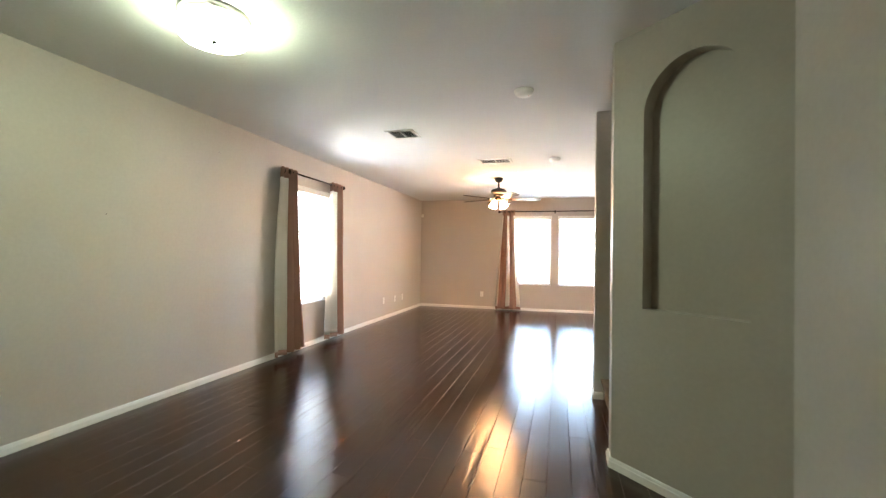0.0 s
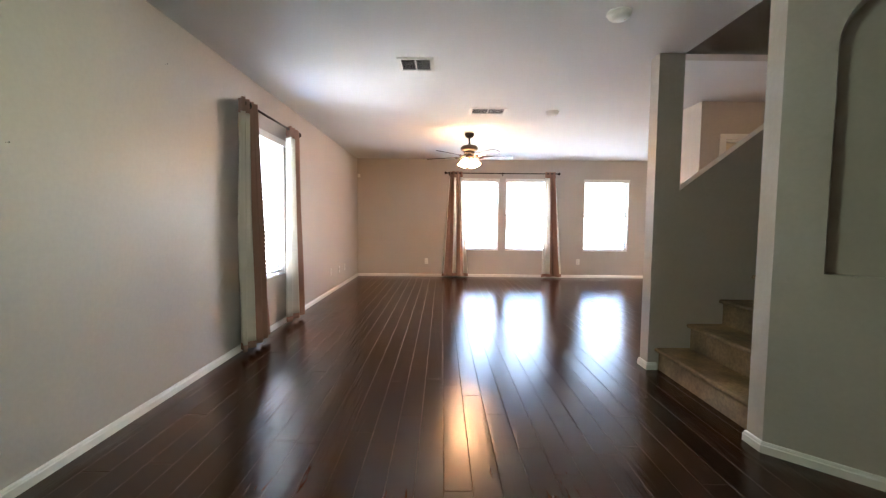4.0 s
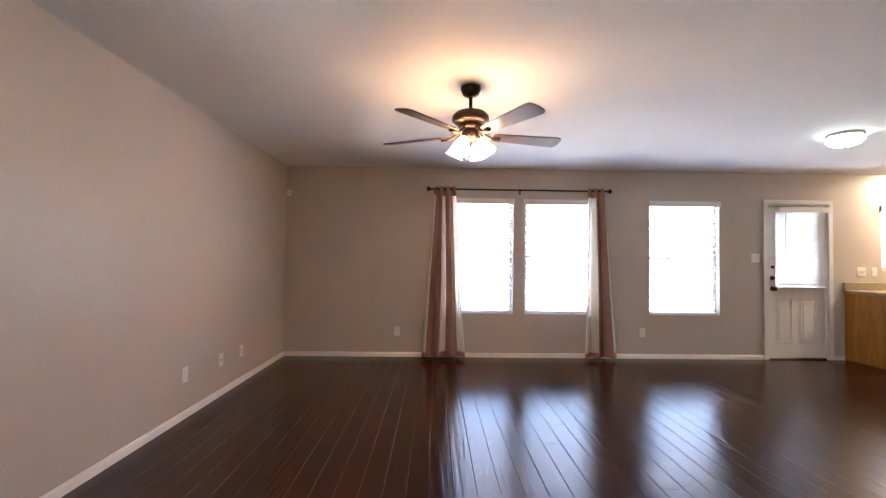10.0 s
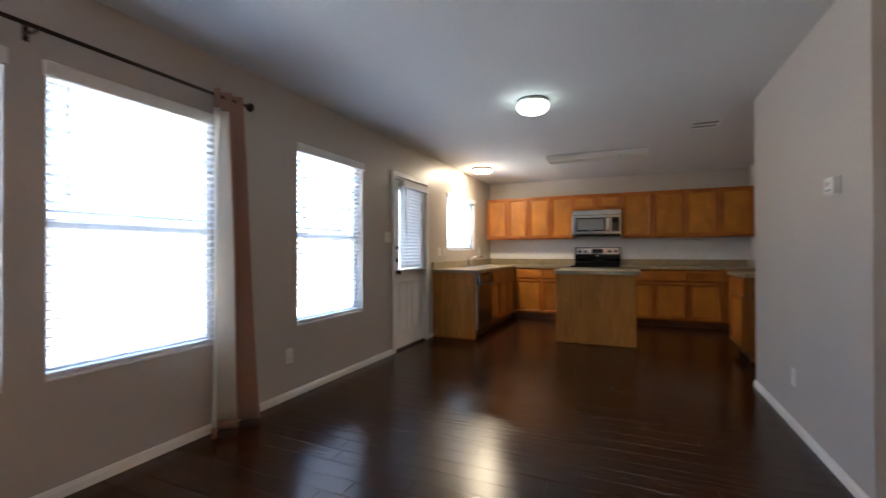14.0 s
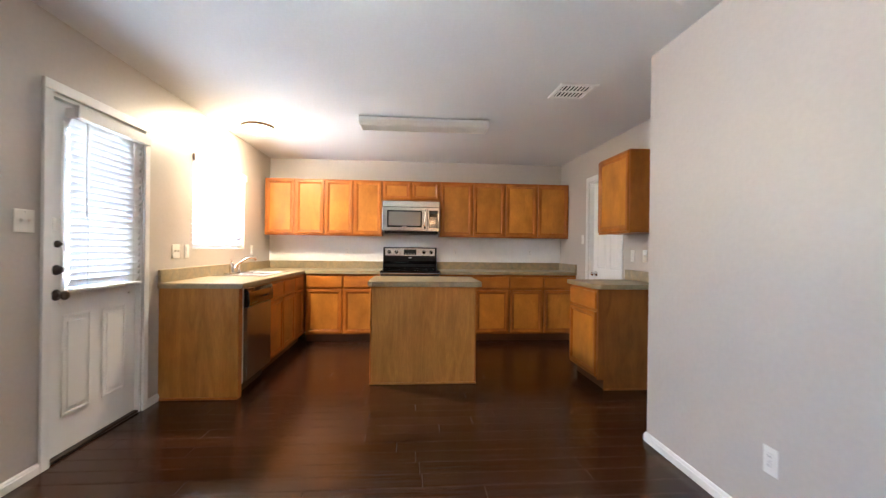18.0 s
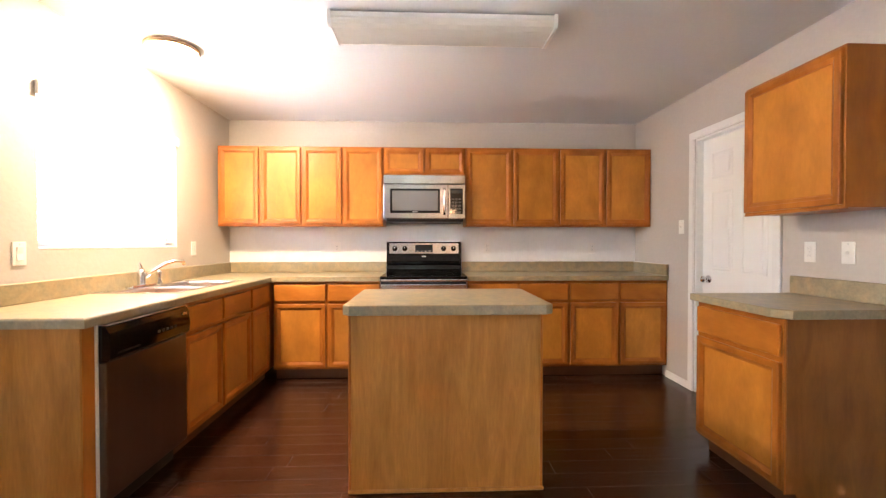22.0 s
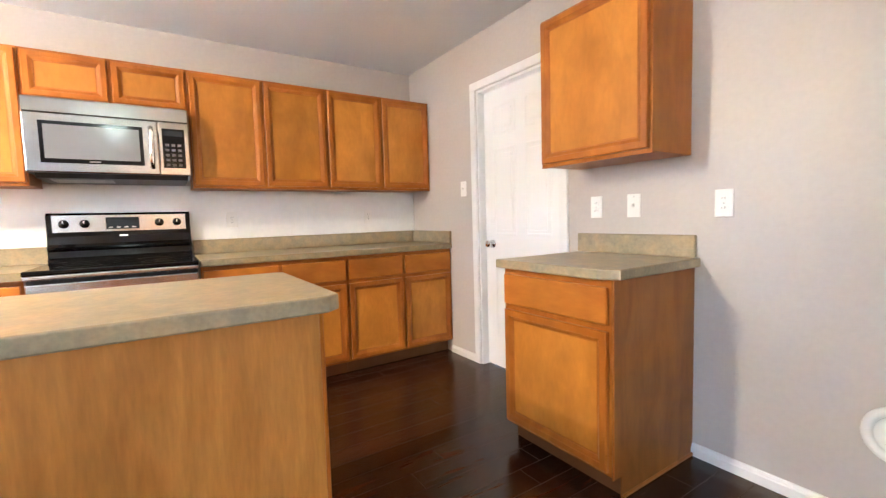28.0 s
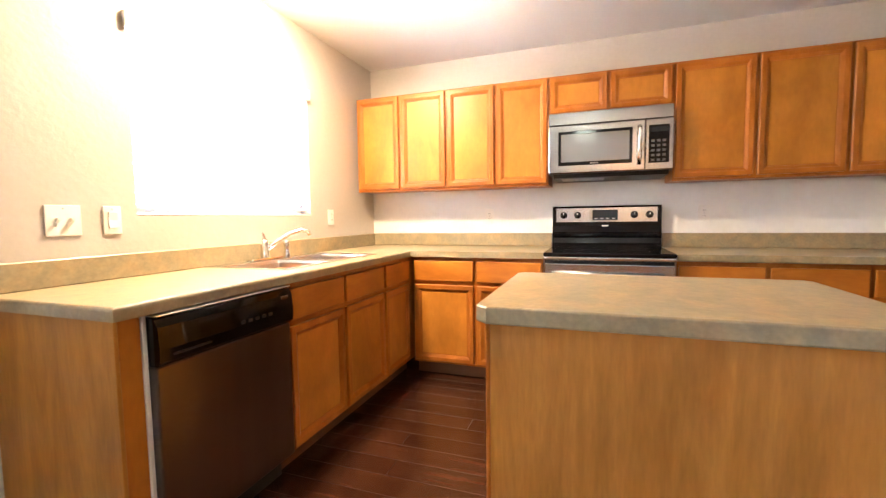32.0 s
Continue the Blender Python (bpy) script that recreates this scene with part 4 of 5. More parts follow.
def stove():
    root = empty("stove", pose(XE, 8.027, 0, 0, 0, -90), "black and stainless electric range with a glass cooktop", "stove")
    w = 0.756
    part("body", box(0.004, -0.63, 0.02, w - 0.004, -0.012, 0.895), BLACKM, root)
    top = part("cooktop", box(0, -0.690, 0.8955, w, -0.06, 0.92, 0.006, 2), BLACK, root, "glossy black glass cooktop")
    for bx, by, r in ((0.2, -0.5, 0.1), (0.55, -0.5, 0.085), (0.2, -0.22, 0.075), (0.55, -0.22, 0.1)):
        part("burner_ring", lathe([(r - 0.003, 0.0), (r, 0.0), (r, 0.0006), (r - 0.003, 0.0006), (r - 0.003, 0.0)], 32, pose(bx, by, 0.9202)), RINGS, top)
    part("front_trim", box(0, -0.692, 0.8715, w, -0.6305, 0.895, 0.007, 3), SINKS, root, "polished steel front trim")
    door = part("oven_door", box(0.005, -0.672, 0.20, w - 0.005, -0.6305, 0.85, 0.006, 2), SINKS, root, "brushed steel oven door")
    part("oven_window", box(0.13, -0.675, 0.36, w - 0.13, -0.6722, 0.66, 0.001), BLACK, door)
    hd = part("handle", tube([(0.06, -0.7, 0.79), (w - 0.06, -0.7, 0.79)], 0.012, 12), STEEL, door)
    for x in (0.08, w - 0.08):
        part("handle_post", tube([(x, -0.6722, 0.79), (x, -0.692, 0.79)], 0.009, 10), STEEL, hd)
    part("drawer", box(0.005, -0.665, 0.03, w - 0.005, -0.6305, 0.19, 0.006, 2), STEEL, root)
    g = part("backguard", prism([(-0.012, 0.9205), (-0.105, 0.9205), (-0.105, 0.936), (-0.088, 0.947), (-0.080, 0.985), (-0.095, 0.998), (-0.097, 1.010), (-0.084, 1.028), (-0.072, 1.06), (-0.066, 1.075), (-0.066, 1.205), (-0.05, 1.22), (-0.012, 1.22)], 0.003, w - 0.003, "yz"), BLACK, root, "black backguard")
    face = part("control_face", box(0.03, -0.0705, 1.10, w - 0.03, -0.0662, 1.207, 0.002), SINKS, g, "steel control face")
    part("display", box(0.29, -0.0735, 1.115, 0.465, -0.0707, 1.19, 0.001), DISPLAY, face)
    for k in range(4):
        part("display_key", box(0.305 + 0.04 * k, -0.0745, 1.122, 0.325 + 0.04 * k, -0.0737, 1.13), GREYP, face)
    for x in (0.085, 0.185, 0.575, 0.675):
        kn = part("control_knob", lathe([(0, 0.03), (0.016, 0.029), (0.02, 0.02), (0.022, 0.004), (0.026, 0.0)], 20, pose(x, -0.0707, 1.152, 90, 0, 0)), BLACK, face)
        part("pointer", box(x - 0.002, -0.1015, 1.154, x + 0.002, -0.0985, 1.17), PLASTIC, kn)
    part("badge", box(w / 2 - 0.022, -0.0775, 1.068, w / 2 + 0.022, -0.0742, 1.078, 0.001), PLASTIC, g)


stove()


def microwave():
    root = empty("microwave", pose(XE, 8.024, 0, 0, 0, -90), "stainless over-range microwave with a black window", "microwave")
    w, z0, z1, d = 0.762, 1.402, 1.838, 0.385
    part("body", box(0.002, -d, z0 + 0.03, w - 0.002, -0.004, z1), STEELD, root)
    u = part("underside", prism([(-0.01, z0 + 0.0295), (-d - 0.005, z0 + 0.0295), (-d + 0.01, z0 + 0.004), (-0.01, z0)], 0.03, w - 0.02, "yz"), BLACKM, root, "black vented underside")
    part("filter", box(0.08, -d + 0.06, z0 - 0.0005, 0.36, -0.12, z0 + 0.004), GREYP, u)
    part("vent_strip", box(0, -d - 0.024, z1 - 0.083, w, -d - 0.0005, z1 - 0.002, 0.004), STEEL, root)
    door = part("door", box(0, -d - 0.03, z0 + 0.032, 0.6, -d - 0.0005, z1 - 0.087, 0.006, 2), STEEL, root, "stainless door")
    fr = pierced((0.065, 0.525), (z0 + 0.083, z1 - 0.128), [(0.083, 0.507, z0 + 0.106, z1 - 0.146)], -d - 0.033, -d - 0.0302, "xz")
    part("window_rim", fr, BLACK, door)
    part("window", box(0.083, -d - 0.0318, z0 + 0.106, 0.507, -d - 0.0302, z1 - 0.146), MWGLASS, door, "grey reflective window")
    part("badge", box(0.27, -d - 0.0345, z0 + 0.09, 0.32, -d - 0.0332, z0 + 0.098), GREYP, door)
    hz = [(0.565, -d - 0.032, z0 + 0.075), (0.565, -d - 0.06, z0 + 0.11), (0.565, -d - 0.066, z0 + 0.2), (0.565, -d - 0.06, z1 - 0.16), (0.565, -d - 0.032, z1 - 0.125)]
    part("handle", tube(hz, 0.013, 12), CHROME, door, "curved bright handle")
    kp = part("keypad_panel", box(0.602, -d - 0.029, z0 + 0.032, w, -d - 0.0005, z1 - 0.087, 0.005, 2), STEEL, root)
    part("keypad", box(0.62, -d - 0.032, z0 + 0.075, w - 0.025, -d - 0.0292, z1 - 0.125, 0.001), BLACK, kp)
    part("display", box(0.63, -d - 0.034, z1 - 0.17, w - 0.035, -d - 0.0322, z1 - 0.138), DISPLAY, kp)
    for r in range(5):
        for c in range(3):
            part("key", box(0.634 + 0.032 * c, -d - 0.0335, z0 + 0.085 + 0.03 * r, 0.654 + 0.032 * c, -d - 0.0322, z0 + 0.1 + 0.03 * r), KEYPRINT, kp)


microwave()


# ---- plates and small wall fittings ----
def wall_plate(m, kind, gangs=1, label=""):
    """Electrical plate; local -y faces the room."""
    name = {"outlet": "wall_outlet", "toggle": "light_switch", "rocker": "light_switch", "blank": "wall_outlet"}[kind]
    root = empty(name, m, label or {"outlet": "white duplex wall outlet", "toggle": "white toggle switch plate", "rocker": "white rocker switch plate", "blank": "white plate with a round jack"}[kind], "outlet" if "outlet" in name else "switch", "electrical plates")
    w = 0.072 + 0.046 * (gangs - 1)
    part("plate", box(-w / 2, -0.006, -0.058, w / 2, -0.0003, 0.058, 0.003, 2), PLASTIC, root)
    for g in range(gangs):
        x = (g - (gangs - 1) / 2) * 0.046
        if kind == "outlet":
            for dz in (-0.02, 0.02):
                s = part("socket", box(x - 0.016, -0.009, dz - 0.014, x + 0.016, -0.0062, dz + 0.014, 0.002), PLASTIC, root)
                for dx in (-0.006, 0.006):
                    part("slot", box(x + dx - 0.001, -0.0094, dz - 0.004, x + dx + 0.001, -0.0091, dz + 0.006), BLACKM, s)
        elif kind == "toggle":
            part("toggle", prism([(-0.0062, -0.01), (-0.022, 0.002), (-0.023, 0.009), (-0.0062, 0.01)], x - 0.005, x + 0.005, "yz"), PLASTIC, root)
        elif kind == "rocker":
            part("rocker", prism([(-0.0062, -0.033), (-0.0105, -0.032), (-0.0075, 0.0), (-0.0115, 0.032), (-0.0062, 0.033)], x - 0.0165, x + 0.0165, "yz"), PLASTIC, root)
        else:
            part("jack", lathe([(0.011, 0.0), (0.008, 0.004), (0.0, 0.004)], 16, pose(x, -0.0062, 0, 90, 0, 0)), GREYP, root)
    part("screw", lathe([(0.003, 0.0), (0.002, 0.001), (0, 0.001)], 8, pose(0, -0.0062, 0.045 if kind != "outlet" else 0.0, 90, 0, 0)), GREYP, root)
    return root


for x, z, k, g in ((-1.638, 0.325, "outlet", 1), (1.542, 0.335, "outlet", 1), (3.04, 1.32, "toggle", 2), (4.447, 1.157, "toggle", 2), (4.62, 1.157, "rocker", 1), (6.175, 1.163, "outlet", 1)):
    wall_plate(pose(x, YN, z), k, g)
for y, z, k in ((7.435, 0.335, "outlet"), (7.99, 0.32, "blank"), (8.395, 0.315, "outlet"), (4.84, 0.33, "outlet")):
    wall_plate(pose(XW, y, z, 0, 0, 90), k)
wall_plate(pose(BX, 5.90, 1.322, 0, 0, -90), "toggle", 3, "white triple toggle switch plate on the corner wall")
wall_plate(pose(2.405, BY, 0.333, 0, 0, 180), "outlet")
wall_plate(pose(0.52, SY0, 1.16, 0, 0, 180), "toggle", 1, "white toggle switch plate at the foot of the stairs")
for x, z, k in ((6.033, 1.345, "toggle"), (4.81, 1.158, "outlet"), (4.59, 1.158, "toggle"), (4.178, 1.152, "outlet")):
    wall_plate(pose(x, YK, z, 0, 0, 180), k)
for y in (7.0, 5.91, 8.53):
    wall_plate(pose(XE, y, 1.155, 0, 0, -90), "outlet")


def wall_nail(y, z):
    root = empty("wall_nail", pose(XW, y, z, 0, 0, 90), "small bright picture nail driven into the greige wall", "nail", "picture nails")
    part("shank", tube([(0, -0.0003, 0), (0, -0.014, 0.003)], 0.0016, 6), CHROME, root)
    part("nail_head", lathe([(0, 0.002), (0.004, 0.0015), (0.004, 0), (0, 0)], 10, pose(0, -0.0142, 0.003, 90, 0, 0)), CHROME, root)


wall_nail(3.454, 2.13)
wall_nail(2.426, 1.454)


def thermostat():
    root = empty("thermostat", pose(1.765, BY, 1.492, 0, 0, 180), "white wall thermostat with an amber screen", "thermostat")
    part("base", box(-0.062, -0.01, -0.048, 0.062, -0.0003, 0.048, 0.004, 2), PLASTIC, root)
    body = part("body", box(-0.058, -0.03, -0.044, 0.058, -0.0102, 0.044, 0.007, 3), PLASTIC, root)
    part("screen", box(-0.034, -0.0312, 0.0, -0.006, -0.0302, 0.022), ORANGE, body, "small amber screen")
    part("print_line", box(0.002, -0.0309, 0.012, 0.034, -0.0302, 0.015), GREYP, body)
    for k in range(3):
        part("button", box(-0.03 + 0.022 * k, -0.0325, -0.028, -0.014 + 0.022 * k, -0.0302, -0.018, 0.001), GREYP, body)


thermostat()


def fan_remote():
    root = empty("fan_remote", pose(BX, 5.715, 1.338, 0, 0, -90), "white remote control in a wall cradle with red buttons", "remote control")
    part("cradle", box(-0.028, -0.012, -0.068, 0.028, -0.0003, 0.01, 0.004, 2), PLASTIC, root)
    cap = [(0.024 * math.cos(a), (0.05 if math.sin(a) > 0 else -0.036) + 0.024 * math.sin(a)) for a in [math.pi * (k + 0.5) / 12 for k in range(24)]]
    bm = prism(cap, -0.031, -0.0123, "xz")
    rim = [e for e in bm.edges if all(v.co.y < -0.0305 for v in e.verts)]
    bmesh.ops.bevel(bm, geom=rim, offset=0.007, segments=3, affect="EDGES", profile=0.5)
    b = part("body", bm, PLASTIC, root)
    for k, c in enumerate((GREYP, GREYP, RED, BLACKM)):
        part("button", lathe([(0.007, 0.0), (0.006, 0.002), (0, 0.002)], 14, pose(0, -0.0312, 0.05 - 0.024 * k, 90, 0, 0)), c, b)


fan_remote()


def water_box():
    root = empty("refrigerator_water_box", pose(3.635, YK, 0.36, 0, 0, 180), "round white recessed water valve box in the wall", "valve box")
    m = pose(0, 0, 0, 90, 0, 0)
    part("ring", lathe([(0.100, 0.0003), (0.098, 0.012), (0.078, 0.014), (0.07, 0.008), (0.068, 0.002)], 36, m), PLASTIC, root)
    part("bowl", lathe([(0.0, 0.001), (0.045, 0.0012), (0.066, 0.003), (0.0675, 0.006)], 36, m), PLASTIC, root)
    v = part("valve", lathe([(0.016, 0.001), (0.016, 0.02), (0.01, 0.026), (0.01, 0.04), (0.0, 0.042)], 16, pose(-0.01, 0, -0.025, 90, 0, 0)), CHROME, root)
    part("valve_handle", tube([(-0.03, -0.036, -0.025), (0.012, -0.036, -0.012)], 0.005, 8), PLASTIC, v)


water_box()
sd = empty("motion_sensor", pose(-3.045, YN, 2.085), "small white motion sensor in the room corner", "sensor")
part("body", box(-0.025, -0.03, -0.035, 0.025, -0.0003, 0.035, 0.008, 2), PLASTIC, sd)
part("lens", box(-0.018, -0.034, -0.02, 0.018, -0.0302, 0.01, 0.002), VENTW, sd)


# ---- ceiling fittings ----
def smoke_detector(x, y):
    root = empty("smoke_detector", pose(x, y, H), "round white smoke detector on the ceiling", "smoke detector", "smoke detectors")
    part("base", lathe([(0, -0.0003), (0.072, -0.0003), (0.074, -0.014), (0.0, -0.0142)], 32), PLASTIC, root)
    part("body", lathe([(0.066, -0.0145), (0.064, -0.03), (0.05, -0.042), (0.02, -0.046), (0.0, -0.046)], 32), PLASTIC, root)
    part("light", lathe([(0.004, -0.042), (0.003, -0.0455), (0, -0.046)], 8, pose(0.035, 0, 0.0)), RED, root)


smoke_detector(-0.245, 3.37)
smoke_detector(-0.045, 5.73)


def ceiling_vent(x0, y0, x1, y1, label, split="x", n=9, tilt=35):
    root = empty("ceiling_vent", pose((x0 + x1) / 2, (y0 + y1) / 2, H), label, "vent", "ceiling vents")
    w, d, b = x1 - x0, y1 - y0, 0.032
    fr = pierced((-w / 2, w / 2), (-d / 2, d / 2), [(-w / 2 + b, -0.006, -d / 2 + b, d / 2 - b), (0.006, w / 2 - b, -d / 2 + b, d / 2 - b)], -0.012, -0.0003, "xy")
    bmesh.ops.bevel(fr, geom=[e for e in fr.edges if e.is_manifold and e.calc_face_angle(0) > 1 and all(v.co.z < -0.01 for v in e.verts)], offset=0.004, segments=1, affect="EDGES")
    part("frame", fr, VENTW, root)
    # Flat near-black sheet on the ceiling stands in for the duct's inner shade.
    part("duct_shade_sheet", box(-w / 2 + b, -d / 2 + b, -0.0008, w / 2 - b, d / 2 - b, -0.0004), DARKIN, root)
    sl = bmesh.new()
    hw = (d - 2 * b) / n * 0.19
    c, s = math.cos(radians(tilt)), math.sin(radians(tilt))
    prism([(-hw * c, -0.0055 - hw * s), (hw * c, -0.0055 + min(hw * s, 0.0045)), (hw * c, -0.0063 + min(hw * s, 0.0045)), (-hw * c, -0.0063 - hw * s)], -w / 2 + b, -0.006, "yz", bm=sl)
    me = bpy.data.meshes.new("louver")
    sl.to_mesh(me), sl.free()
    me.materials.append(VENTW)
    for k in range(n):
        for side in (0, 1):
            o = new("louver", me)
            o.parent = root
            o.location = (side * (w / 2 - b + 0.006), -d / 2 + b + (k + 0.5) * (d - 2 * b) / n, 0)


ceiling_vent(-1.69, 4.12, -1.395, 4.415, "white ceiling vent with dark louvers in two panels", n=9)
ceiling_vent(-1.01, 5.58, -0.585, 5.86, "white return vent with fine grey louvers", n=14, tilt=12)
ceiling_vent(3.805, 6.275, 4.11, 6.565, "white kitchen ceiling vent with slanted louvers", n=8)


def ceiling_fan():
    root = empty("ceiling_fan", pose(-0.928, 7.0, H), "bronze five-blade ceiling fan with lit tulip glass shades, at rest", "ceiling fan")
    part("canopy", lathe([(0.0, -0.0003), (0.068, -0.0003), (0.07, -0.02), (0.055, -0.055), (0.03, -0.07), (0.0, -0.07)], 28), BRONZE, root)
    part("downrod", lathe([(0.013, -0.068), (0.013, -0.15), (0.022, -0.155), (0.022, -0.17), (0, -0.17)], 14), BRONZE, root)
    part("motor", lathe([(0.0, -0.165), (0.06, -0.168), (0.10, -0.18), (0.125, -0.205), (0.128, -0.235), (0.11, -0.25), (0.075, -0.262), (0.0, -0.264)], 36), BRONZE, root)
    band = part("vent_band", lathe([(0.072, -0.262), (0.085, -0.268), (0.078, -0.292), (0.05, -0.298), (0, -0.298)], 30), BRONZE, root, "gold-lit vent band")
    part("switch_housing", lathe([(0.05, -0.298), (0.058, -0.305), (0.056, -0.35), (0.04, -0.365), (0.0, -0.368)], 26), BRONZE, root)
    for k in range(5):
        a = 84.3 + 72 * k
        m = pose(0, 0, 0, 0, 0, a)
        ir = part("blade_iron", tube([m @ Vector(p) for p in ((0.06, 0, -0.285), (0.11, 0, -0.330), (0.16, 0, -0.350), (0.215, 0, -0.343))], [0.012, 0.009, 0.012, 0.018], 8), BRONZE, root)
        mb = m @ pose(0, 0, -0.337, -12, 0, 0)
        out = [(0.165, -0.03), (0.185, -0.046), (0.62, -0.069), (0.648, -0.064), (0.661, -0.050), (0.667, -0.02), (0.667, 0.02), (0.661, 0.050), (0.648, 0.064), (0.62, 0.069), (0.185, 0.046), (0.165, 0.03)]
        bb = prism(out, -0.004, 0.004, "xy", mb)
        part("blade", bb, BLADE, root, "dark wood blade")
    for k in range(4):
        a = 45 + 90 * k + 12
        m = pose(0, 0, -0.335, 0, 0, a) @ pose(0.045, 0, -0.01, 0, -50, 0)
        arm = part("lamp_arm", tube([m @ Vector((0, 0, 0.01)), m @ Vector((0, 0, -0.05))], 0.014, 10), BRONZE, root)
        ms = m @ pose(0, 0, -0.045, 0, 22, 0)
        part("shade", lathe([(0.018, 0.0), (0.032, -0.012), (0.042, -0.04), (0.044, -0.065), (0.05, -0.085), (0.063, -0.105), (0.06, -0.105), (0.047, -0.086), (0.04, -0.065), (0.036, -0.04), (0.02, -0.014), (0.0, -0.012)], 24, ms), BULB, root, "lit tulip glass shade")
    for k in range(18):
        part("vent_slot", box(-0.003, -0.087, -0.286, 0.003, -0.079, -0.272), BLACKM, band).matrix_world = pose(-0.928, 7.0, H, 0, 0, 20 * k)
    for dx in (-0.02, 0.025):
        part("pull_chain", tube([(dx, 0.02, -0.36), (dx, 0.02, -0.47)], 0.0015, 5), BRONZE, root)


ceiling_fan()


def dome_light(x, y, material, label, r=0.15, rim=STEEL, drop=0.0, deep=0.09, fat=1.0):
    root = empty("ceiling_light", pose(x, y, H - drop), label, "ceiling light", "ceiling lights")
    if drop:
        part("stem", lathe([(0, drop - 0.0003), (0.06, drop - 0.0003), (0.06, drop - 0.012), (0.02, drop - 0.016), (0.02, -0.0002), (0, -0.0002)], 24), rim, root)
    part("pan", lathe([(0, -0.0003), (r * 0.95, -0.0003), (r, -0.006), (r, -0.026), (r * 0.93, -0.03), (0, -0.03)], 40), rim, root)
    part("glass", lathe([(r * 0.92, -0.0302), (r * fat, -0.03 - deep * 0.2), (r * fat * 0.97, -0.03 - deep * 0.45), (r * 0.8, -0.03 - deep * 0.76), (r * 0.45, -0.03 - deep * 0.94), (0.0, -0.03 - deep)], 40), material, root, "lit frosted glass dome")
    part("finial", lathe([(0.008, -0.028 - deep), (0.01, -0.036 - deep), (0.0, -0.042 - deep)], 12), rim, root)


dome_light(2.56, 7.875, DOME, "round frosted ceiling light, lit", 0.135, STEEL)
dome_light(5.24, 9.222, DOMEK, "round kitchen ceiling light with a tan metal rim, brightly lit", 0.155, BRASS, 0.0, 0.034, 0.90)


def drum_light(x, y):
    root = empty("ceiling_light", pose(x, y, H), "round white drum ceiling light, lit, with a small finial", "ceiling light", "ceiling lights")
    part("pan", lathe([(0, -0.0003), (0.165, -0.0003), (0.17, -0.006), (0.17, -0.03), (0.16, -0.034), (0.0, -0.034)], 44), VENTW, root)
    part("glass", lathe([(0.155, -0.0345), (0.168, -0.04), (0.168, -0.118), (0.158, -0.129), (0.08, -0.135), (0.0, -0.136)], 44), DRUM, root, "lit white glass drum")
    part("finial", lathe([(0.014, -0.1355), (0.012, -0.145), (0.0, -0.148)], 16), CHROME, root)


drum_light(-1.74, 1.98)
dome_light(2.0, 4.36, HALLG, "round frosted ceiling light in the small hall, lit warm", 0.12, STEEL)


def tube_light():
    root = empty("fluorescent_light", pose(4.895, 7.535, H), "long ceiling fluorescent light with a ribbed plastic cover, off", "ceiling light")
    hl, hw = 0.615, 0.135
    part("housing", box(-hw + 0.02, -hl + 0.01, -0.03, hw - 0.02, hl - 0.01, -0.0003, 0.004), VENTW, root)
    prof = [(-hw, -0.034), (-hw, -0.046), (-hw + 0.010, -0.066), (-hw + 0.036, -0.076), (hw - 0.036, -0.076), (hw - 0.010, -0.066), (hw, -0.046), (hw, -0.034)]
    part("cover", prism(prof, -hl + 0.019, hl - 0.019, "xz"), DIFF, root, "ribbed translucent cover")
    for x in (-hw - 0.002, hw - 0.012):
        part("side_rail", box(x, -hl + 0.019, -0.0335, x + 0.014, hl - 0.019, -0.008, 0.003, 2), PLASTIC, root, "glossy white side rail")
    ribs = bmesh.new()
    for k in range(1, 12):
        x = -hw + 0.036 + (2 * hw - 0.072) * k / 12
        cuboid(ribs, x - 0.0015, -hl + 0.02, -0.0785, x + 0.0015, hl - 0.02, -0.0765)
    part("ribs", ribs, DIFF, root)
    for s in (-1, 1):
        cap = [(-hw - 0.004, -0.002), (-hw - 0.004, -0.048), (-hw + 0.008, -0.07), (-hw + 0.036, -0.081), (hw - 0.036, -0.081), (hw - 0.008, -0.07), (hw + 0.004, -0.048), (hw + 0.004, -0.002)]
        part("end_cap", prism(cap, s * hl - 0.018 if s > 0 else -hl, s * hl if s > 0 else -hl + 0.018, "xz"), PLASTIC, root)


tube_light()


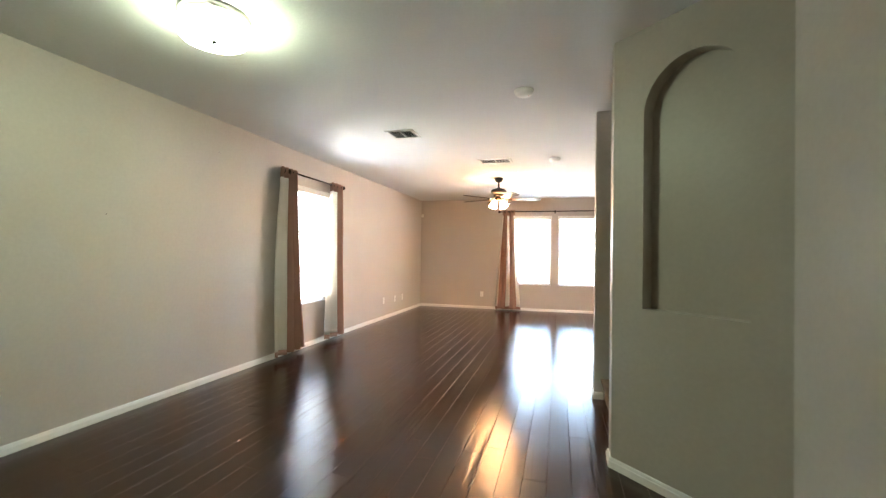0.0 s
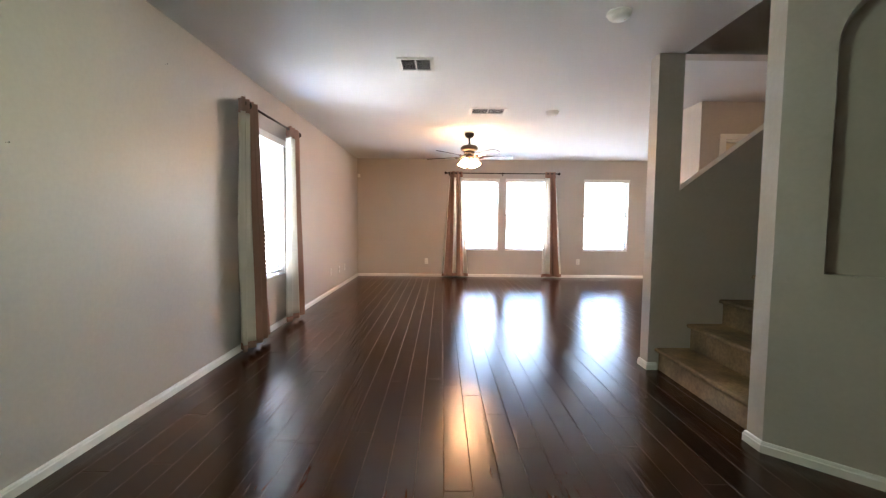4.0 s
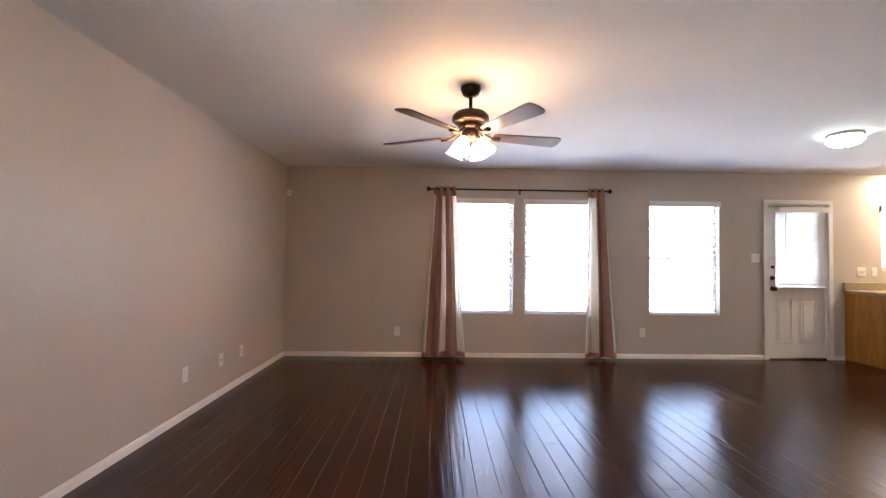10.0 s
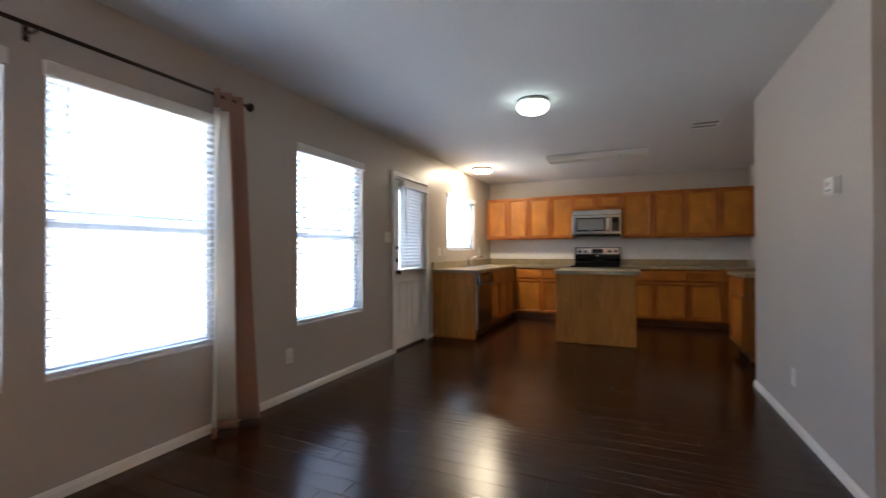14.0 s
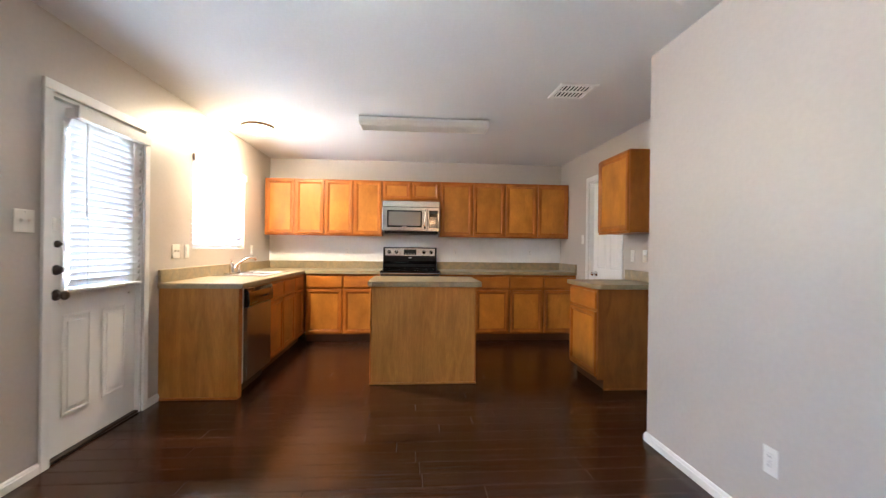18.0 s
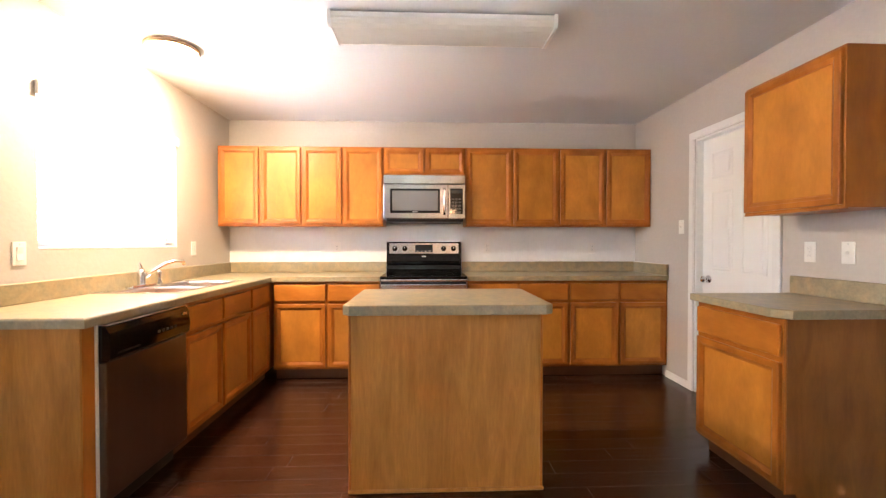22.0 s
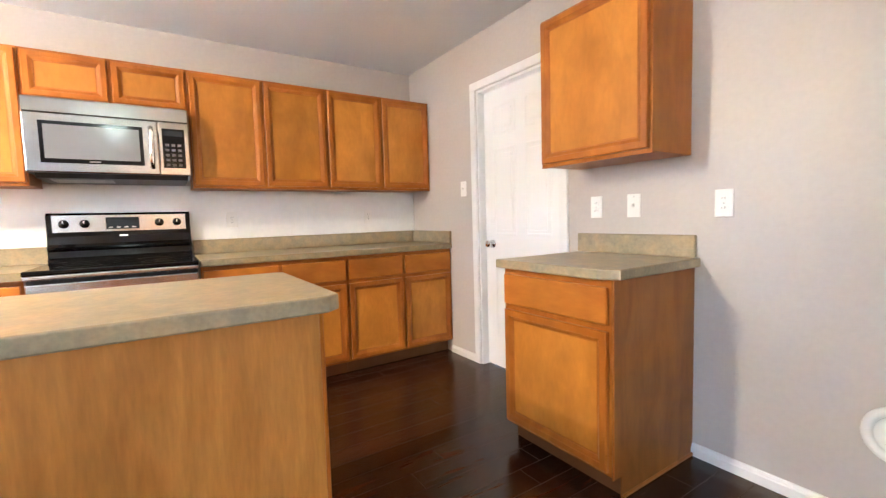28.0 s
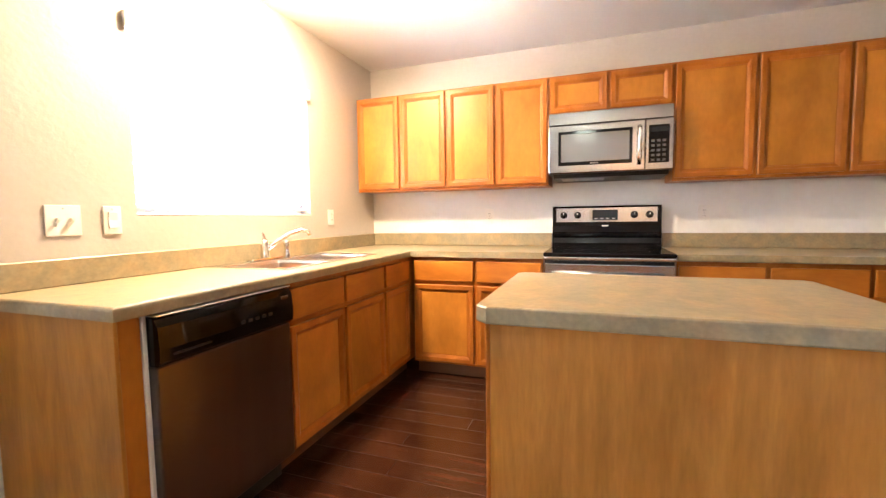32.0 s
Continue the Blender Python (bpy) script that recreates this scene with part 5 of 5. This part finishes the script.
# ---- curtains ----
def curtain(m, top, bottom, z1, z0, bands, label, folds=3.5, depth=0.045, seed=1, grommets=3):
    """A grommet curtain that widens downwards; local x along the rod, -y into the room. bands: (from, to, cloth)."""
    root = empty("curtain", m, label, "curtain", "curtains")
    rng = random.Random(seed)
    ph = rng.random()

    def at(u, v):
        a, b = top[0] + (bottom[0] - top[0]) * v, top[1] + (bottom[1] - top[1]) * v
        wob = 0.012 * math.sin(5 * u + 3 * v + seed) * v
        amp = depth * (1 + 0.25 * v)
        w = folds * 2 * math.pi * (u + 0.02 * math.sin(4 * v + seed))
        o = amp * math.sin(w + ph) + wob
        s = a + (b - a) * u + 0.010 * math.sin(2 * w + ph)
        return Vector((s, -o * 0.9, z1 + (z0 - z1) * v))

    for u0, u1, cloth in bands:
        n = max(4, int((u1 - u0) * 64))
        bm = bmesh.new()
        rows = 36
        head = bmesh.new()
        g = [[bm.verts.new(at(u0 + (u1 - u0) * i / n, j / rows)) for i in range(n + 1)] for j in range(rows + 1)]
        cut = 2 if cloth == CREAMC else 0
        for j in range(cut, rows - cut // 2):
            for i in range(n):
                f = bm.faces.new((g[j][i], g[j][i + 1], g[j + 1][i + 1], g[j + 1][i]))
                f.smooth = True
        bmesh.ops.delete(bm, geom=[v for v in bm.verts if not v.link_faces], context="VERTS")
        if cut:
            g = [[head.verts.new(at(u0 + (u1 - u0) * i / n, j / rows)) for i in range(n + 1)] for j in range(cut + 1)]
            for j in range(cut):
                for i in range(n):
                    head.faces.new((g[j][i], g[j][i + 1], g[j + 1][i + 1], g[j + 1][i])).smooth = True
            hem = bmesh.new()
            g = [[hem.verts.new(at(u0 + (u1 - u0) * i / n, j / rows)) for i in range(n + 1)] for j in (rows - 1, rows)]
            for i in range(n):
                hem.faces.new((g[0][i], g[0][i + 1], g[1][i + 1], g[1][i])).smooth = True
            part("hem", hem, TAUPE, root, "taupe cloth hem").modifiers.new("thick", "SOLIDIFY").thickness = 0.003
            part("header", head, TAUPE, root, "taupe cloth header").modifiers.new("thick", "SOLIDIFY").thickness = 0.003
        o = part("cream_band" if cloth == CREAMC else "taupe_panel", bm, cloth, root)
        o.modifiers.new("thick", "SOLIDIFY").thickness = 0.003
    for k in range(grommets):
        u = (k + 0.5) / grommets
        p = at(u, 0.03)
        part("grommet", lathe([(0.021, -0.003), (0.027, -0.003), (0.027, 0.003), (0.021, 0.003), (0.021, -0.003)], 18, pose(p.x, 0.0, z1 - 0.04, 0, 90, 0)), BRONZE, root)


def curtain_rod(m, length, brackets, label):
    """Rod along local x at z=0, wall at local y=+reach."""
    root = empty("curtain_rod", m, label, "curtain rod", "curtain rods")
    part("rod", tube([(0, 0, 0), (length, 0, 0)], 0.0105, 12), BRONZE, root)
    for s, x in ((-1, 0), (1, length)):
        part("finial", lathe([(0.012, 0.0), (0.016, 0.004), (0.012, 0.01), (0.026, 0.022), (0.031, 0.035), (0.026, 0.048), (0.01, 0.056), (0.0, 0.057)], 20, pose(x, 0, 0, 0, 90 * s, 0)), BRONZE, root)
    for x in brackets:
        b = bmesh.new()
        tube([(x, 0.0, -0.012), (x, 0.05, -0.014), (x, 0.098, -0.012)], 0.006, 8, b)
        cuboid(b, x - 0.012, 0.0975, -0.04, x + 0.012, 0.1015, 0.03, 0.001)
        tube([(x, -0.012, 0.004), (x, 0, -0.013), (x, 0.012, 0.004)], 0.005, 8, b)
        part("bracket", b, BRONZE, root)


RN_Y, RW_X = YN - 0.102, XW + 0.102
curtain_rod(pose(-1.22, RN_Y, 2.148), 2.26, (0.05, 1.15, 2.21), "dark bronze curtain rod with round finials over the double window")
curtain_rod(pose(RW_X, 4.42, 2.13, 0, 0, 90), 1.22, (0.03, 1.18), "dark bronze curtain rod with round finials over the side window")
NC = pose(0, RN_Y, 0)
curtain(NC, (-1.17, -0.92), (-1.32, -0.775), 2.18, 0.028, [(0, 0.10, CREAMC), (0.10, 0.41, TAUPE), (0.41, 0.58, CREAMC), (0.58, 0.83, TAUPE), (0.83, 1, CREAMC)], "taupe and cream striped grommet curtain, gathered, nearly to the floor", 3.0, seed=2)
curtain(NC, (0.79, 1.0), (0.735, 1.168), 2.18, 0.028, [(0, 0.42, CREAMC), (0.42, 0.92, TAUPE), (0.92, 1, CREAMC)], "taupe grommet curtain with a cream inner edge, gathered", 2.5, seed=5)
WC = pose(RW_X, 0, 0, 0, 0, 90)
curtain(WC, (4.24, 4.55), (4.16, 4.74), 2.16, 0.05, [(0, 0.30, CREAMC), (0.30, 1, TAUPE)], "taupe and cream grommet curtain beside the side window", 4.0, 0.042, seed=3)
curtain(WC, (5.32, 5.61), (5.24, 5.77), 2.16, 0.05, [(0, 0.55, CREAMC), (0.55, 1, TAUPE)], "cream and taupe grommet curtain beside the side window", 3.0, 0.045, seed=8)


# ---- outside ----
def fence(m, length, label):
    root = empty("garden_fence", m, label, "fence")
    b = box(0.003, 0, 0, 0.137, 0.018, 1.85, 0.002)
    me = bpy.data.meshes.new("board")
    b.to_mesh(me), b.free()
    me.materials.append(FENCE)
    for k in range(int(length / 0.14)):
        o = new("board", me)
        o.parent, o.location = root, (0.14 * k, 0, -0.28)
    for z in (0.0, 0.65, 1.3):
        part("rail", box(0, 0.0185, z, length, 0.06, z + 0.09), FENCE, root)


fence(pose(-7, 15.0, 0), 16, "weathered wooden privacy fence behind the house")
fence(pose(-6.6, -2, 0, 0, 0, 90), 14, "weathered wooden privacy fence beside the house")
# ---- floor planks ----
def plank_floor():
    """Staggered dark planks; those round the walked line are objects of their own."""
    root = tagged(new("floor"), "dark hand-scraped wood plank floor with a satin sheen", "floor", kind="structure")
    rng = random.Random(4)
    wd, gap, ease = 0.127, 0.0005, 0.0014
    lens = (0.9, 1.2, 1.5)

    def plank(bm, x0, y0, x1, y1):
        """A plank with eased top edges, their glint put in as a paler colour."""
        ring = lambda i, z: [bm.verts.new(c) for c in ((x0 + i, y0 + i, z), (x1 - i, y0 + i, z), (x1 - i, y1 - i, z), (x0 + i, y1 - i, z))]
        a, b, c = ring(gap, -0.012), ring(gap, -0.0016), ring(gap + ease, 0.0)
        for p, q, mi in ((a, b, 0), (b, c, 1)):
            for k in range(4):
                bm.faces.new((p[k], p[(k + 1) % 4], q[(k + 1) % 4], q[k])).material_index = mi
        bm.faces.new(c)

    meshes = {}
    for ln in lens:
        b = bmesh.new()
        plank(b, 0, 0, wd, ln)
        me = bpy.data.meshes.new("plank")
        b.to_mesh(me)
        b.free()
        me.materials.append(FLOOR), me.materials.append(GLINT)
        meshes[ln] = me
    rest = bmesh.new()
    count = 0
    x = XW + 0.003
    while x < XE - 0.01:
        y = YS - rng.random() * 0.8
        while y < YN + 0.1:
            ln = rng.choice(lens)
            cx, cy = x + wd / 2, y + ln / 2
            inside = y + ln > YS and (cx < XS or (cx < HX and y + ln > 2.7) or y + ln > YK - 0.05)
            walked = (-2.5 < cx < 0.2 and 2.2 < cy < 8.6) or (0.2 <= cx < 4.3 and 6.3 < cy < 9.2) or (4.9 < cx < 6.2 and 6.0 < cy < 8.9)
            if inside and ln + y < YN + 0.14:
                if walked and count < 300:
                    o = new("plank", meshes[ln])
                    o.parent, o.location = root, (x, y, 0)
                    count += 1
                else:
                    plank(rest, x, y, x + wd, y + ln)
            elif inside:
                plank(rest, x, y, x + wd, YN - 0.002)
            y += ln
        x += wd
    o = part("outer_planks", rest, [FLOOR, GLINT], root)
    o["kind"] = "stuff"


plank_floor()
